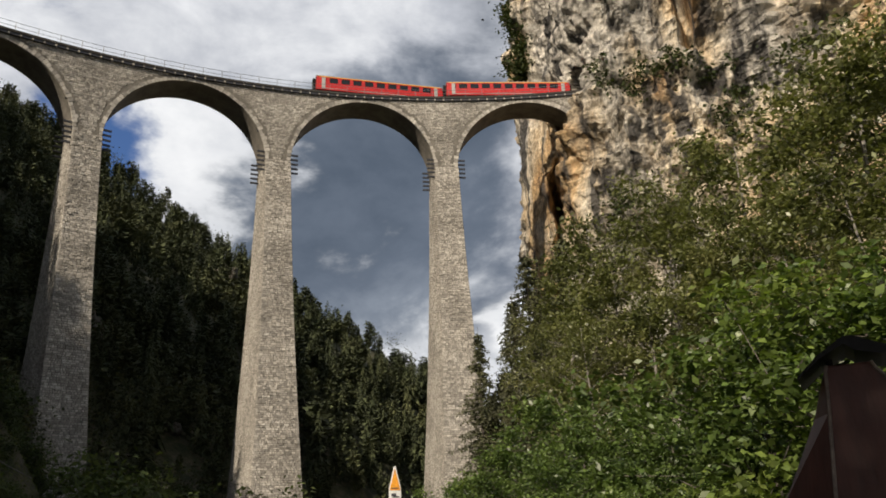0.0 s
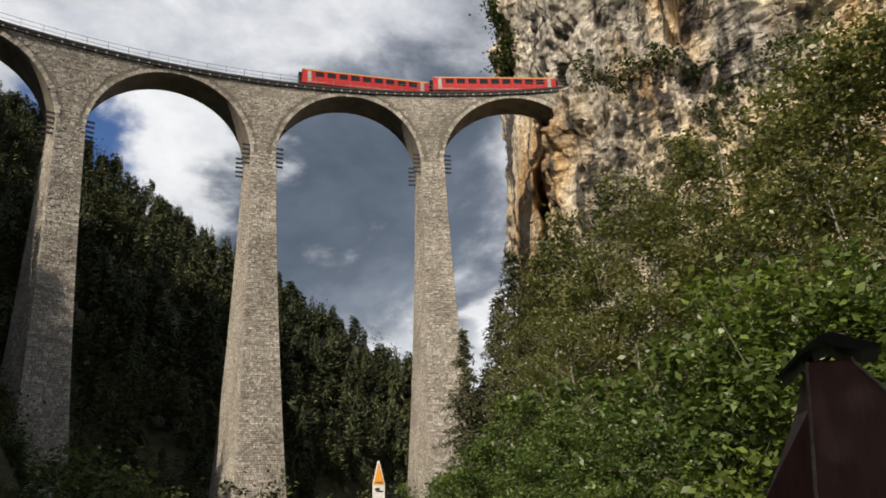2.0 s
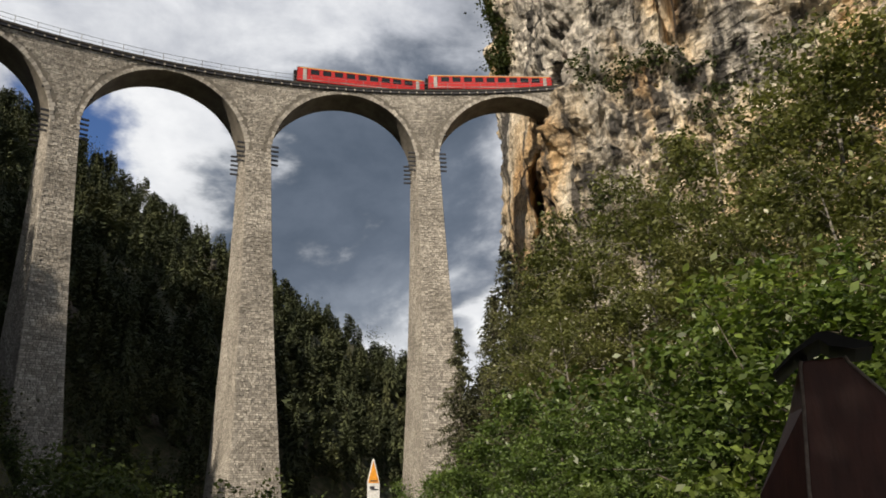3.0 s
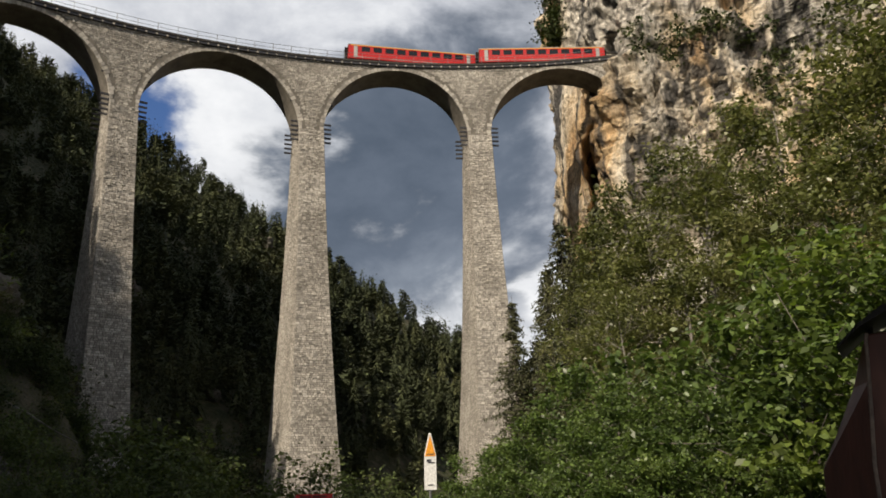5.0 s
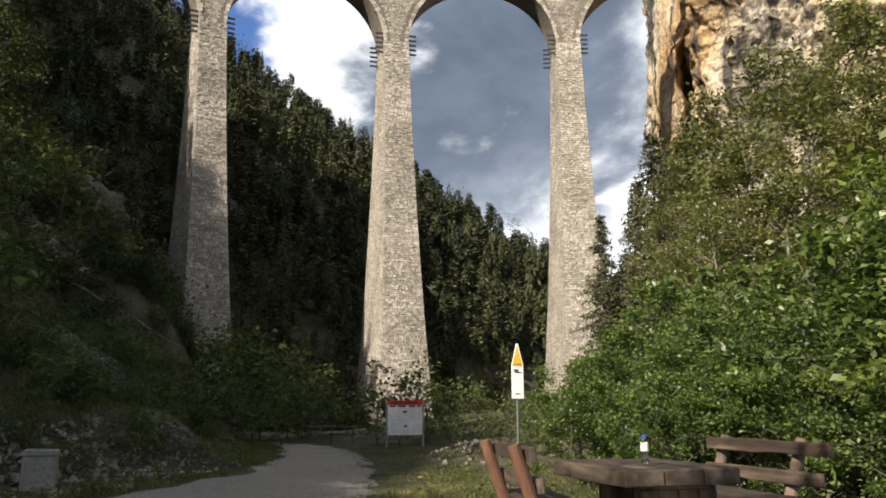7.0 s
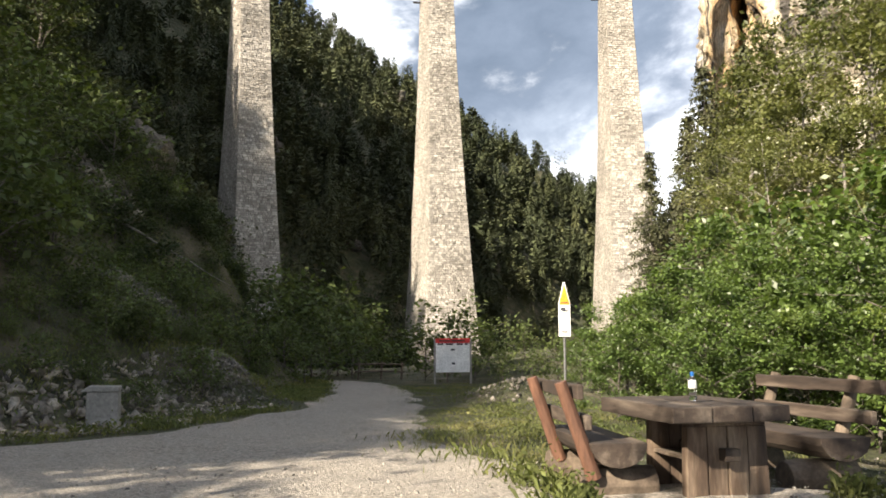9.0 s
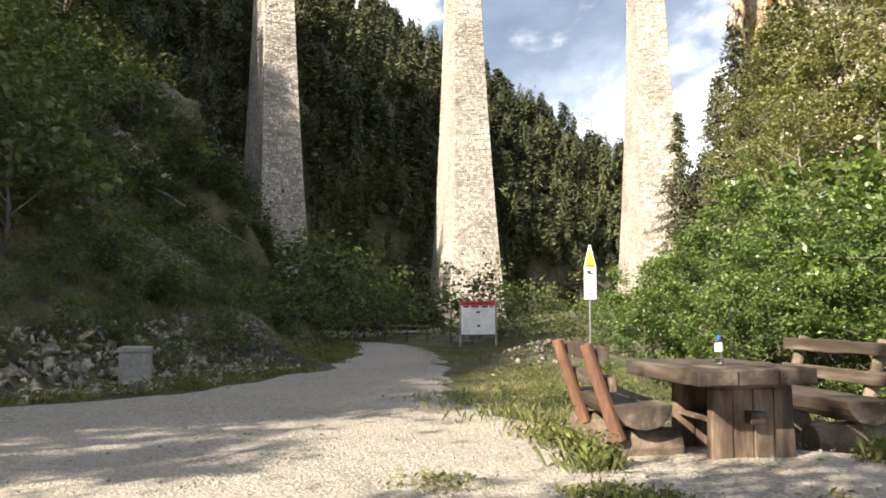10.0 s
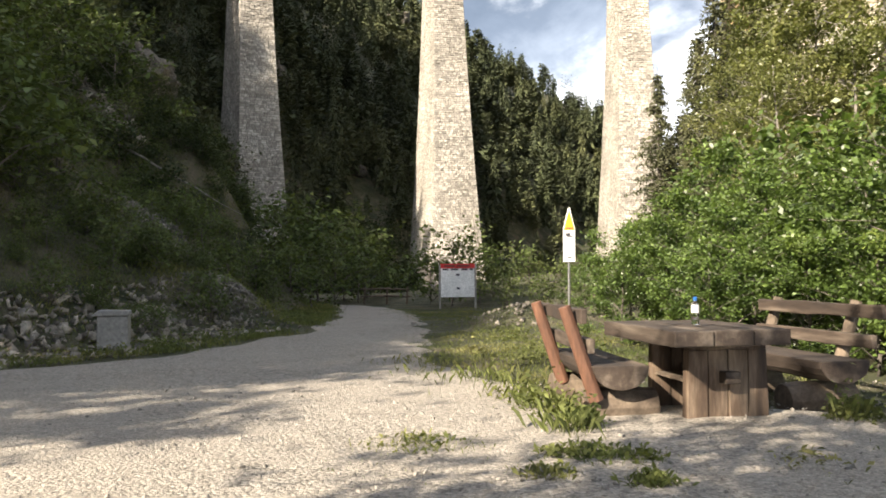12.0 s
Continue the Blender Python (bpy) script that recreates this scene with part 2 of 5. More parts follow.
def rock_material():
    """Limestone: grey weathered skin, pale and ochre fresh faces, dark upright water streaks."""
    m = bpy.data.materials.new("cliff_limestone")
    m.use_nodes = True
    nt = m.node_tree
    b = nt.nodes["Principled BSDF"]
    geo = node(nt, "ShaderNodeNewGeometry")

    def tex(scale, stretch, detail=7, rough=0.6, dist=0.3):
        mp = node(nt, "ShaderNodeMapping")
        mp.inputs["Scale"].default_value = stretch
        nt.links.new(geo.outputs["Position"], mp.inputs[0])
        n = node(nt, "ShaderNodeTexNoise", Scale=scale, Detail=detail, Roughness=rough, Distortion=dist)
        nt.links.new(mp.outputs[0], n.inputs["Vector"])
        return n.outputs[0]

    patch = tex(0.045, (1, 1, 0.5))

    def zone(centre, radius, gain):
        """Rock broken off lately (gain above 0) or long weathered (below 0) round a place."""
        d = node(nt, "ShaderNodeVectorMath", operation="DISTANCE")
        nt.links.new(geo.outputs["Position"], d.inputs[0])
        d.inputs[1].default_value = centre
        return maths(nt, "MULTIPLY", ramp(nt, maths(nt, "DIVIDE", d.outputs["Value"], radius), [(0.4, 1.0), (1.0, 0.0)]), gain)

    for centre, radius, gain in (((41, 112, 48), 24, 0.15), ((44, 96, 78), 20, -0.14), ((66, 79, 62), 15, -0.1), ((52, 84, 72), 9, 0.1)):
        patch = maths(nt, "ADD", patch, zone(centre, radius, gain))
    streak = tex(0.35, (1, 1, 0.07), 5, 0.55)
    mottle = tex(0.22, (1, 1, 0.4), 8, 0.68)
    grain = tex(1.6, (1, 1, 0.7), 6, 0.7)
    skin = ramp(nt, mottle, [(0.34, (0.15, 0.14, 0.125)), (0.48, (0.42, 0.392, 0.34)), (0.62, (0.72, 0.67, 0.585))])
    fresh = ramp(nt, mottle, [(0.36, (0.48, 0.37, 0.24)), (0.5, (0.7, 0.58, 0.41)), (0.64, (0.82, 0.73, 0.58))])
    ochre = ramp(nt, mottle, [(0.4, (0.42, 0.25, 0.11)), (0.6, (0.58, 0.4, 0.2))])
    col = mixc(nt, ramp(nt, patch, [(0.46, 0.0), (0.56, 1.0)]), skin, fresh)
    col = mixc(nt, ramp(nt, patch, [(0.555, 0.0), (0.62, 0.85)]), col, ochre)
    col = mixc(nt, ramp(nt, streak, [(0.4, 0.92), (0.5, 0.0)]), col, (0.045, 0.043, 0.042))
    mp = node(nt, "ShaderNodeMapping")
    mp.inputs["Scale"].default_value = (1, 1, 0.4)
    nt.links.new(geo.outputs["Position"], mp.inputs[0])
    shift = node(nt, "ShaderNodeVectorMath", operation="ADD")
    nt.links.new(mp.outputs[0], shift.inputs[0])
    warp = node(nt, "ShaderNodeTexNoise", Scale=0.3, Detail=4)
    nt.links.new(geo.outputs["Position"], warp.inputs["Vector"])
    big = node(nt, "ShaderNodeVectorMath", operation="SCALE")
    big.inputs["Scale"].default_value = 5.0
    nt.links.new(warp.outputs["Color"], big.inputs[0])
    nt.links.new(big.outputs[0], shift.inputs[1])
    crack = node(nt, "ShaderNodeTexVoronoi", feature="DISTANCE_TO_EDGE", Scale=0.2)
    nt.links.new(shift.outputs[0], crack.inputs["Vector"])
    split = ramp(nt, crack.outputs["Distance"], [(0.0, 0.35), (0.06, 1.0)])
    col = mixc(nt, 0.8, col, split, "MULTIPLY")
    col = mixc(nt, 0.9, col, ramp(nt, grain, [(0.32, 0.55), (0.68, 1.4)]), "MULTIPLY")
    nt.links.new(col, b.inputs["Base Color"])
    b.inputs["Roughness"].default_value = 0.95
    bn = node(nt, "ShaderNodeBump", Strength=1.0, Distance=1.0)
    h = maths(nt, "ADD", maths(nt, "ADD", mottle, maths(nt, "MULTIPLY", streak, 0.5)), maths(nt, "ADD", maths(nt, "MULTIPLY", grain, 0.6), maths(nt, "MULTIPLY", split, 0.3)))
    nt.links.new(h, bn.inputs["Height"])
    nt.links.new(bn.outputs[0], b.inputs["Normal"])
    return m


ROCK = rock_material()


def glassy(name, colour, alpha_glass=True):
    m = bpy.data.materials.new(name)
    m.use_nodes = True
    b = m.node_tree.nodes["Principled BSDF"]
    b.inputs["Base Color"].default_value = (*colour, 1)
    b.inputs["Roughness"].default_value = 0.06
    b.inputs["Transmission Weight"].default_value = 1.0 if alpha_glass else 0.0
    b.inputs["IOR"].default_value = 1.4
    return m


GLASS = glassy("coach_glass", (0.02, 0.022, 0.025), False)
BOTTLE = glassy("clear_plastic", (0.9, 0.95, 1.0))


# ---------------------------------------------------------------- mesh helpers
class Geo:
    """Collects vertices and faces of one mesh."""

    def __init__(self):
        self.v, self.f = [], []

    def add(self, verts, faces):
        o = len(self.v)
        self.v.extend(tuple(p) for p in verts)
        self.f.extend(tuple(i + o for i in q) for q in faces)

    def hexa(self, c):
        """Eight corners: four below, four above, both in the same turn."""
        self.add(c, [(3, 2, 1, 0), (4, 5, 6, 7), (0, 1, 5, 4), (1, 2, 6, 5), (2, 3, 7, 6), (3, 0, 4, 7)])

    def box(self, centre, size, m=None):
        x, y, z = (s / 2 for s in size)
        c = [Vector(p) for p in ((-x, -y, -z), (x, -y, -z), (x, y, -z), (-x, y, -z), (-x, -y, z), (x, -y, z), (x, y, z), (-x, y, z))]
        m = m or Matrix()
        self.hexa([Vector(centre) + (m @ p) for p in c])

    def tube(self, pts, radii, sides=7, cap=True):
        pts = [Vector(p) for p in pts]
        o = len(self.v)
        for i, (p, r) in enumerate(zip(pts, radii)):
            d = (pts[min(i + 1, len(pts) - 1)] - pts[max(i - 1, 0)]).normalized()
            q = d.to_track_quat("Z", "X")
            for s in range(sides):
                a = 2 * math.pi * s / sides
                self.v.append(tuple(p + q @ Vector((r * math.cos(a), r * math.sin(a), 0))))
        for i in range(len(pts) - 1):
            for s in range(sides):
                a, b = o + i * sides + s, o + i * sides + (s + 1) % sides
                self.f.append((a, b, b + sides, a + sides))
        if cap:
            self.f.append(tuple(range(o + sides - 1, o - 1, -1)))
            e = o + (len(pts) - 1) * sides
            self.f.append(tuple(range(e, e + sides)))

    def mesh(self, name, mat, smooth=False):
        me = bpy.data.meshes.new(name)
        me.from_pydata(self.v, [], self.f)
        me.materials.append(mat)
        if smooth:
            me.polygons.foreach_set("use_smooth", [True] * len(me.polygons))
        me.update()
        return me


def part(name, geo, mat, parent=None, label="", smooth=False, bevel=0.0, kind=""):
    ob = new(name, geo.mesh(name, mat, smooth))
    if parent:
        ob.parent = parent
    if bevel:
        b = ob.modifiers.new("bevel", "BEVEL")
        b.width, b.segments, b.limit_method = bevel, 2, "ANGLE"
    return tagged(ob, label, kind=kind)


def thing(name, m, label, category, group="", kind=""):
    ob = new(name)
    ob.matrix_basis = m
    return tagged(ob, label, category, group, kind)


rng = np.random.default_rng(5)


def fbm(x, y, z=0.0, octaves=4):
    return noise.fractal(Vector((x, y, z)), 1.0, 2.0, octaves)


def smooth(a, b, x):
    t = min(1.0, max(0.0, (x - a) / (b - a)))
    return t * t * (3 - 2 * t)


# ---------------------------------------------------------------- lie of the land
ROAD_L = ((-30, -12), (6, -9), (10.8, -5.9), (12.7, -4.3), (17.6, -2.8), (24, -3.2), (30.7, -4.0), (36, -7), (42, -11))
ROAD_R = ((-30, 10), (4, 8), (6.3, 5.5), (7.6, 2.6), (8.8, 1.0), (11.6, -0.2), (15.8, -0.2), (25, -0.8), (30, -2.0), (36, -5.5), (42, -10))


def side(table, y):
    return float(np.interp(y, [a for a, _ in table], [b for _, b in table]))


FOOT = ((-30, -13), (6, -10), (10.8, -6.9), (12.7, -5.3), (17.6, -3.8), (24, -4.2), (30.7, -5.2), (38, -10), (60, -12.5), (92, -14.5), (115, -5), (150, 22), (300, 135), (2500, 1700))


def foot(y):
    return side(FOOT, y)


def height(x, y):
    """Height of the ground: level valley floor, steep wooded slope rising to one side and across the far end."""
    s = foot(y) - x
    h = 0.0
    if s > 0:
        rise = 0.68
        h = rise * s * smooth(0, 8, s) + 0.9 * smooth(0, 3, s)
        h += smooth(0, 25, s) * (3.5 * fbm(x * 0.03, y * 0.03) + 1.0 * fbm(x * 0.12, y * 0.12, 4))
        h += 9.0 * smooth(30, 120, s) * fbm(x * 0.012, y * 0.012, 9)
        h *= 1.0 - 0.96 * smooth(8, -45, y)
        # steep spur down to the first pier, raised out of view to shade it
        h += 0.8 * min(max(0.0, s - 26), 16) * smooth(26, 34, s) * smooth(35, 60, y) * smooth(98, 78, y)
        h += 0.52 * min(max(0.0, s - 1.5), 50) * smooth(1.5, 7, s) * smooth(42, 66, y) * smooth(98, 78, y)
    for mx, my, amp, rad in ((-7.3, 21.5, 1.0, 2.2), (-11.2, 29.5, 2.6, 3.6), (-8.4, 29.8, 2.0, 2.0), (-4.9, 18.6, 0.8, 1.1), (2.3, 20.5, 0.5, 1.3)):
        q = ((x - mx) ** 2 + (y - my) ** 2) / (rad * rad)
        if q < 6:
            h += amp * math.exp(-q)
    if x < -70:
        h += 1.0 * min(-70 - x, 40) * smooth(50, 100, y) * smooth(240, 170, y)
    # unseen mountain shoulder, added so its shadow fills the far hillside's foot
    h += 71 * math.exp(-((x + 118) ** 2 + (y - 40) ** 2) / 1400)
    ridge = 300 + 25 * fbm(x * 0.01, 2.0)
    if y > ridge:
        h -= (y - ridge) * 0.9
        h = max(h, -30)
    if x < -330:
        h = h - (-330 - x) * 1.7
    # bank with shrubs at the other side of the road, below the cliff
    r = x - (side(ROAD_R, y) + 3.5 + 0.05 * max(0, y - 20))
    if r > 0 and s < 4:
        h += 0.1 * r * smooth(0, 6, r) * smooth(4, 14, y) + 0.25 * fbm(x * 0.2, y * 0.2) * smooth(0, 4, r)
        h = min(h, 14.0)
    # river gorge beyond the road's bend
    h -= 3.0 * smooth(55, 85, y) * smooth(8, 0, s) * smooth(60, 20, abs(x - 10))
    return h + 0.03 * fbm(x * 0.8, y * 0.8)


def grid_axis(n, near, far):
    u = np.linspace(-1, 1, n)
    return np.sign(u) * (near * np.abs(u) * n / 2 * 0.25 + far * np.abs(u) ** 4)


def make_ground():
    xs = grid_axis(230, 2.0, 2400)
    ys = grid_axis(230, 2.0, 2400) + 25
    g = Geo()
    g.v = [(x, y, height(x, y)) for y in ys for x in xs]
    n = len(xs)
    g.f = [(j * n + i, j * n + i + 1, j * n + i + n + 1, j * n + i + n) for j in range(len(ys) - 1) for i in range(n - 1)]
    tagged(part("ground", g, GROUND, smooth=True, kind="structure"), "dark earthy valley floor and steep wooded hillside", "ground")


make_ground()


def make_road():
    g = Geo()
    ys = np.concatenate([np.arange(-30, 0, 1.5), np.arange(0, 42, 0.3)])
    cols = 44
    for y in ys:
        a = side(ROAD_L, y) + 0.35 * fbm(y * 0.7, 1.3)
        b = side(ROAD_R, y) + 0.35 * fbm(y * 0.9, 5.1)
        for i in range(cols):
            x = a + (b - a) * i / (cols - 1)
            edge = min(i, cols - 1 - i)
            g.v.append((x, y, height(x, y) + (0.035 if edge > 1 else -0.05 if edge == 0 else 0.015) + 0.012 * fbm(x * 1.3, y * 1.3)))
    g.f = [(j * cols + i, j * cols + i + 1, (j + 1) * cols + i + 1, (j + 1) * cols + i) for j in range(len(ys) - 1) for i in range(cols - 1)]
    tagged(part("road", g, GRAVEL, smooth=True, kind="structure"), "pale grey gravel track bending away between grassy edges", "road")


make_road()


# ---------------------------------------------------------------- railway viaduct
VX, VY, HEADING, CURVE = 0.075, 97.0, 0.1839, 0.0103
BAY, DECK, SPRING, CROWN, GRADE = 22.74, 57.05, 46.4, 55.95, 1.2
PIER_W, PIER_D, HALF = 3.15, 5.57, 2.35


def along(l):
    """Centre, outward normal and tangent of the curved track at l metres from the middle pier."""
    a = HEADING - CURVE * l
    c = Vector((VX + (math.sin(HEADING) - math.sin(a)) / CURVE, VY - (math.cos(HEADING) - math.cos(a)) / CURVE, 0))
    return c, Vector((-math.sin(a), math.cos(a), 0)), Vector((math.cos(a), math.sin(a), 0))


def at_track(l, r, z):
    c, n, t = along(l)
    return c + n * r + Vector((0, 0, z + GRADE * l / BAY))


viaduct = thing("railway_viaduct", Matrix(), "tall curved grey limestone railway viaduct with slender tapering piers", "viaduct")


def arch_z(u):
    """Underside of an arch at u metres from its middle: a half circle that ends in upright springers."""
    r = BAY / 2 - PIER_W / 2
    return CROWN - r + math.sqrt(max(0.0, r * r - u * u))


def arch_bay(k):
    l0 = BAY * (k + 0.5)
    r = BAY / 2 - PIER_W / 2
    us = [-BAY / 2] + [-r * math.cos(math.pi * i / 40) for i in range(41)] + [BAY / 2]
    top = DECK - 0.45
    g = Geo()
    prof = []
    for i, u in enumerate(us):
        zi = arch_z(u) if 0 < i < len(us) - 1 else SPRING - 0.2
        prof.append((l0 + u, max(zi, SPRING - 0.2)))
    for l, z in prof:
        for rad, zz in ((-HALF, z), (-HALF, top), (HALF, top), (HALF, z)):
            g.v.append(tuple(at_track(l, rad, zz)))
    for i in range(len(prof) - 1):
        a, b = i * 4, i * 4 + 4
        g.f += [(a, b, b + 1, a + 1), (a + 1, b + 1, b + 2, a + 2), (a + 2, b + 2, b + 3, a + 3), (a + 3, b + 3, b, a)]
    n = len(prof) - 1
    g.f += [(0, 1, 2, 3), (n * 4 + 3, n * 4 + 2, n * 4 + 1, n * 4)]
    # underside carries no stones; its dark mortar colour deepens the shade there
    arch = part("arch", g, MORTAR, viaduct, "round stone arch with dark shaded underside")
    # ring of wedge stones, a little proud of the wall
    count = 62
    for i in range(count):
        a0, a1 = math.pi * (i + 0.06) / count, math.pi * (i + 0.94) / count
        depth = 0.3 + 0.35 * rng.random()
        q = Geo()
        c = []
        for rad in (-HALF - 0.03 - 0.06 * rng.random(), -HALF + 0.2):
            for a, rr in ((a0, r - 0.02), (a0, r + depth), (a1, r + depth), (a1, r - 0.02)):
                c.append(at_track(l0 - rr * math.cos(a), rad, CROWN - r + rr * math.sin(a)))
        q.hexa(c)
        part("wedge_stone", q, STONE, arch)
    return arch


def courses(z0, z1, lo=0.17, hi=0.3):
    out, z = [], z0
    while z < z1 - 0.2:
        h = min(lo + (hi - lo) * rng.random(), z1 - z)
        out.append((z, z + h))
        z += h
    return out


def block(g, p00, p10, p11, p01, n, d):
    """One stone on a wall: four wall points, pushed out by d along n."""
    e = 0.015
    mid = (p00 + p10 + p11 + p01) / 4
    outer = [p + n * d + (mid - p).normalized() * e * 2 for p in (p00, p10, p11, p01)]
    g.add([p00, p10, p11, p01] + outer, [(4, 5, 6, 7), (0, 1, 5, 4), (1, 2, 6, 5), (2, 3, 7, 6), (3, 0, 4, 7)])


SINGLE = {"left": 300}


def pier(k, base):
    c, n, t = along(k * BAY)
    zs = SPRING + GRADE * k

    def corner(s, q, z):
        h = zs - z
        return c + t * s * (PIER_W / 2 + 0.0035 * h + 0.0006 * h * h) + n * q * (PIER_D / 2 + 0.1167 * h + 0.0004 * h * h) + Vector((0, 0, z))

    g = Geo()
    levels = [base + (zs - base) * i / 12 for i in range(13)]
    for z in levels:
        g.v += [tuple(corner(s, q, z)) for s, q in ((-1, -1), (1, -1), (1, 1), (-1, 1))]
    for i in range(12):
        for j in range(4):
            a, b = i * 4 + j, i * 4 + (j + 1) % 4
            g.f.append((a, b, b + 4, a + 4))
    g.f += [(3, 2, 1, 0), (48, 49, 50, 51)]
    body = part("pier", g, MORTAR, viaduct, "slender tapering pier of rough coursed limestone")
    rest = Geo()
    for (s0, q0), (s1, q1), out in (((-1, -1), (1, -1), -n), ((-1, 1), (-1, -1), -t)):
        for z0, z1 in courses(base, zs):
            wide = (corner(s1, q1, z0) - corner(s0, q0, z0)).length
            u = 0.0
            while u < wide - 0.05:
                w = 0.2 + 0.42 * rng.random() ** 1.6
                if wide - u - w < 0.25:
                    w = wide - u
                a, b = (u + 0.025) / wide, (u + w - 0.025) / wide
                lo, hi = z0 + 0.015, z1 - 0.015
                p = [corner(s0, q0, zz).lerp(corner(s1, q1, zz), f) for f, zz in ((a, lo), (b, lo), (b, hi), (a, hi))]
                d = (0.02 + 0.11 * rng.random() ** 2) * (1.0 if out == -n else 0.4)
                if k == 0 and SINGLE["left"] > 0 and out == -n and z0 > 1.0:
                    SINGLE["left"] -= 1
                    one = Geo()
                    block(one, *p, out, d)
                    part("stone", one, STONE, body)
                else:
                    block(rest, *p, out, d)
                u += w
    part("stonework", rest, STONE, body, kind="stuff")
    # stacks of short iron beams left from the building of the arches
    for s in (-1, 1):
        for i, z in enumerate((0.3, 0.92, 1.54, 2.16, 2.78, 5.6)):
            reach = 1.2 if i < 5 else 0.9
            m = Matrix((t, n, Vector((0, 0, 1)))).transposed()
            for q in (-0.4, 0.4):
                b = Geo()
                b.box(c + t * s * (PIER_W / 2 + reach / 2 - 0.2 + (0.45 if i == 5 else 0)) + n * q * PIER_D + Vector((0, 0, zs + z - 1.6)), (reach, 0.2, 0.2), m)
                part("beam_stub", b, DARKSTEEL, body)
    return body


for k, base in ((-3, 20.0), (-2, 12.0), (-1, 2.0), (0, -4.0), (1, -4.0)):
    pier(k, base)
for k in (-3, -2, -1, 0, 1):
    arch_bay(k)


def spandrel_stones():
    g = Geo()
    r = BAY / 2 - PIER_W / 2
    for z0, z1 in courses(SPRING, DECK - 0.5):
        l = -2.2 * BAY
        while l < 1.97 * BAY:
            w = 0.2 + 0.42 * rng.random() ** 1.6
            a, b = l + 0.02, l + w - 0.02
            free = True
            for e in (a, b):
                u = (e + BAY * 10) % BAY - BAY / 2
                dz = z0 - (CROWN - r)
                if math.hypot(u, max(dz, 0)) < r + 0.7:
                    free = False
            if free:
                p = [at_track(e, -HALF, zz) for e, zz in ((a, z0 + 0.015), (b, z0 + 0.015), (b, z1 - 0.015), (a, z1 - 0.015))]
                block(g, *p, -along(l)[1], 0.03 + 0.06 * rng.random() ** 2)
            l += w
    part("spandrel_stonework", g, STONE, viaduct, kind="stuff")


spandrel_stones()


def deck_and_railing():
    l0, l1 = -3.4 * BAY, 1.93 * BAY
    steps = 110
    g = Geo()
    for i in range(steps + 1):
        l = l0 + (l1 - l0) * i / steps
        for rad, z in ((-2.75, DECK - 0.28), (-2.75, DECK), (-2.45, DECK + 0.02), (-2.45, DECK - 0.2), (2.45, DECK - 0.2), (2.75, DECK), (2.75, DECK - 0.28), (2.3, DECK - 0.46), (-2.3, DECK - 0.46)):
            g.v.append(tuple(at_track(l, rad, z)))
    for i in range(steps):
        for j in range(9):
            a, b = i * 9 + j, i * 9 + (j + 1) % 9
            g.f.append((a, b, b + 9, a + 9))
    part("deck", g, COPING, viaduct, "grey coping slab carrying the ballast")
    # dark strip set below the coping, between the corbels
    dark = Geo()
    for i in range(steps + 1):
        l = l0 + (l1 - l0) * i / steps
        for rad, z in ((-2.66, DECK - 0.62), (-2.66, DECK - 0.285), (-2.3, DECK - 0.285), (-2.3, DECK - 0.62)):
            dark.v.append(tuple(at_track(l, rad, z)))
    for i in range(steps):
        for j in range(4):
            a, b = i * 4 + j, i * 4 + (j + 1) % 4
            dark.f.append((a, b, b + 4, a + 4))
    part("edge_beam", dark, DARKSTEEL, viaduct, "dark band under the coping")
    l = l0
    while l < l1:
        b = Geo()
        m = Matrix((along(l)[2], along(l)[1], Vector((0, 0, 1)))).transposed()
        b.box(at_track(l, -2.62, DECK - 0.52), (0.21, 0.3, 0.2), m)
        part("corbel", b, STONE, viaduct)
        l += 1.25
    rail_pts = [l0 + (l1 - l0) * i / 60 for i in range(61)]
    for rad in (-2.62, 2.62):
        for z in (0.45, 1.0):
            r = Geo()
            r.tube([at_track(l, rad, DECK + z) for l in rail_pts], [0.028] * 61, 5)
            part("handrail", r, STEEL, viaduct)
        l = l0
        while l < l1:
            p = Geo()
            p.tube([at_track(l, rad, DECK - 0.02), at_track(l, rad, DECK + 1.03)], [0.035, 0.035], 6)
            part("railing_post", p, STEEL, viaduct)
            l += 2.4
    for rad in (-0.5, 0.5):
        r = Geo()
        for i in range(steps):
            a, b = l0 + (l1 - l0) * i / steps, l0 + (l1 - l0) * (i + 1) / steps
            r.hexa([at_track(a, rad - 0.035, DECK - 0.1), at_track(b, rad - 0.035, DECK - 0.1), at_track(b, rad + 0.035, DECK - 0.1), at_track(a, rad + 0.035, DECK - 0.1),
                    at_track(a, rad - 0.035, DECK + 0.05), at_track(b, rad - 0.035, DECK + 0.05), at_track(b, rad + 0.035, DECK + 0.05), at_track(a, rad + 0.035, DECK + 0.05)])
        part("rail", r, DARKSTEEL, viaduct)
    for l in (-27.0, 0.5, 23.0):
        p = Geo()
        p.tube([at_track(l, 2.7, DECK - 0.1), at_track(l, 2.7, DECK + 1.7)], [0.09, 0.07], 7)
        p.box(at_track(l, 2.7, DECK + 1.75), (0.35, 0.3, 0.3))
        part("signal_post", p, DARKSTEEL, viaduct)


deck_and_railing()


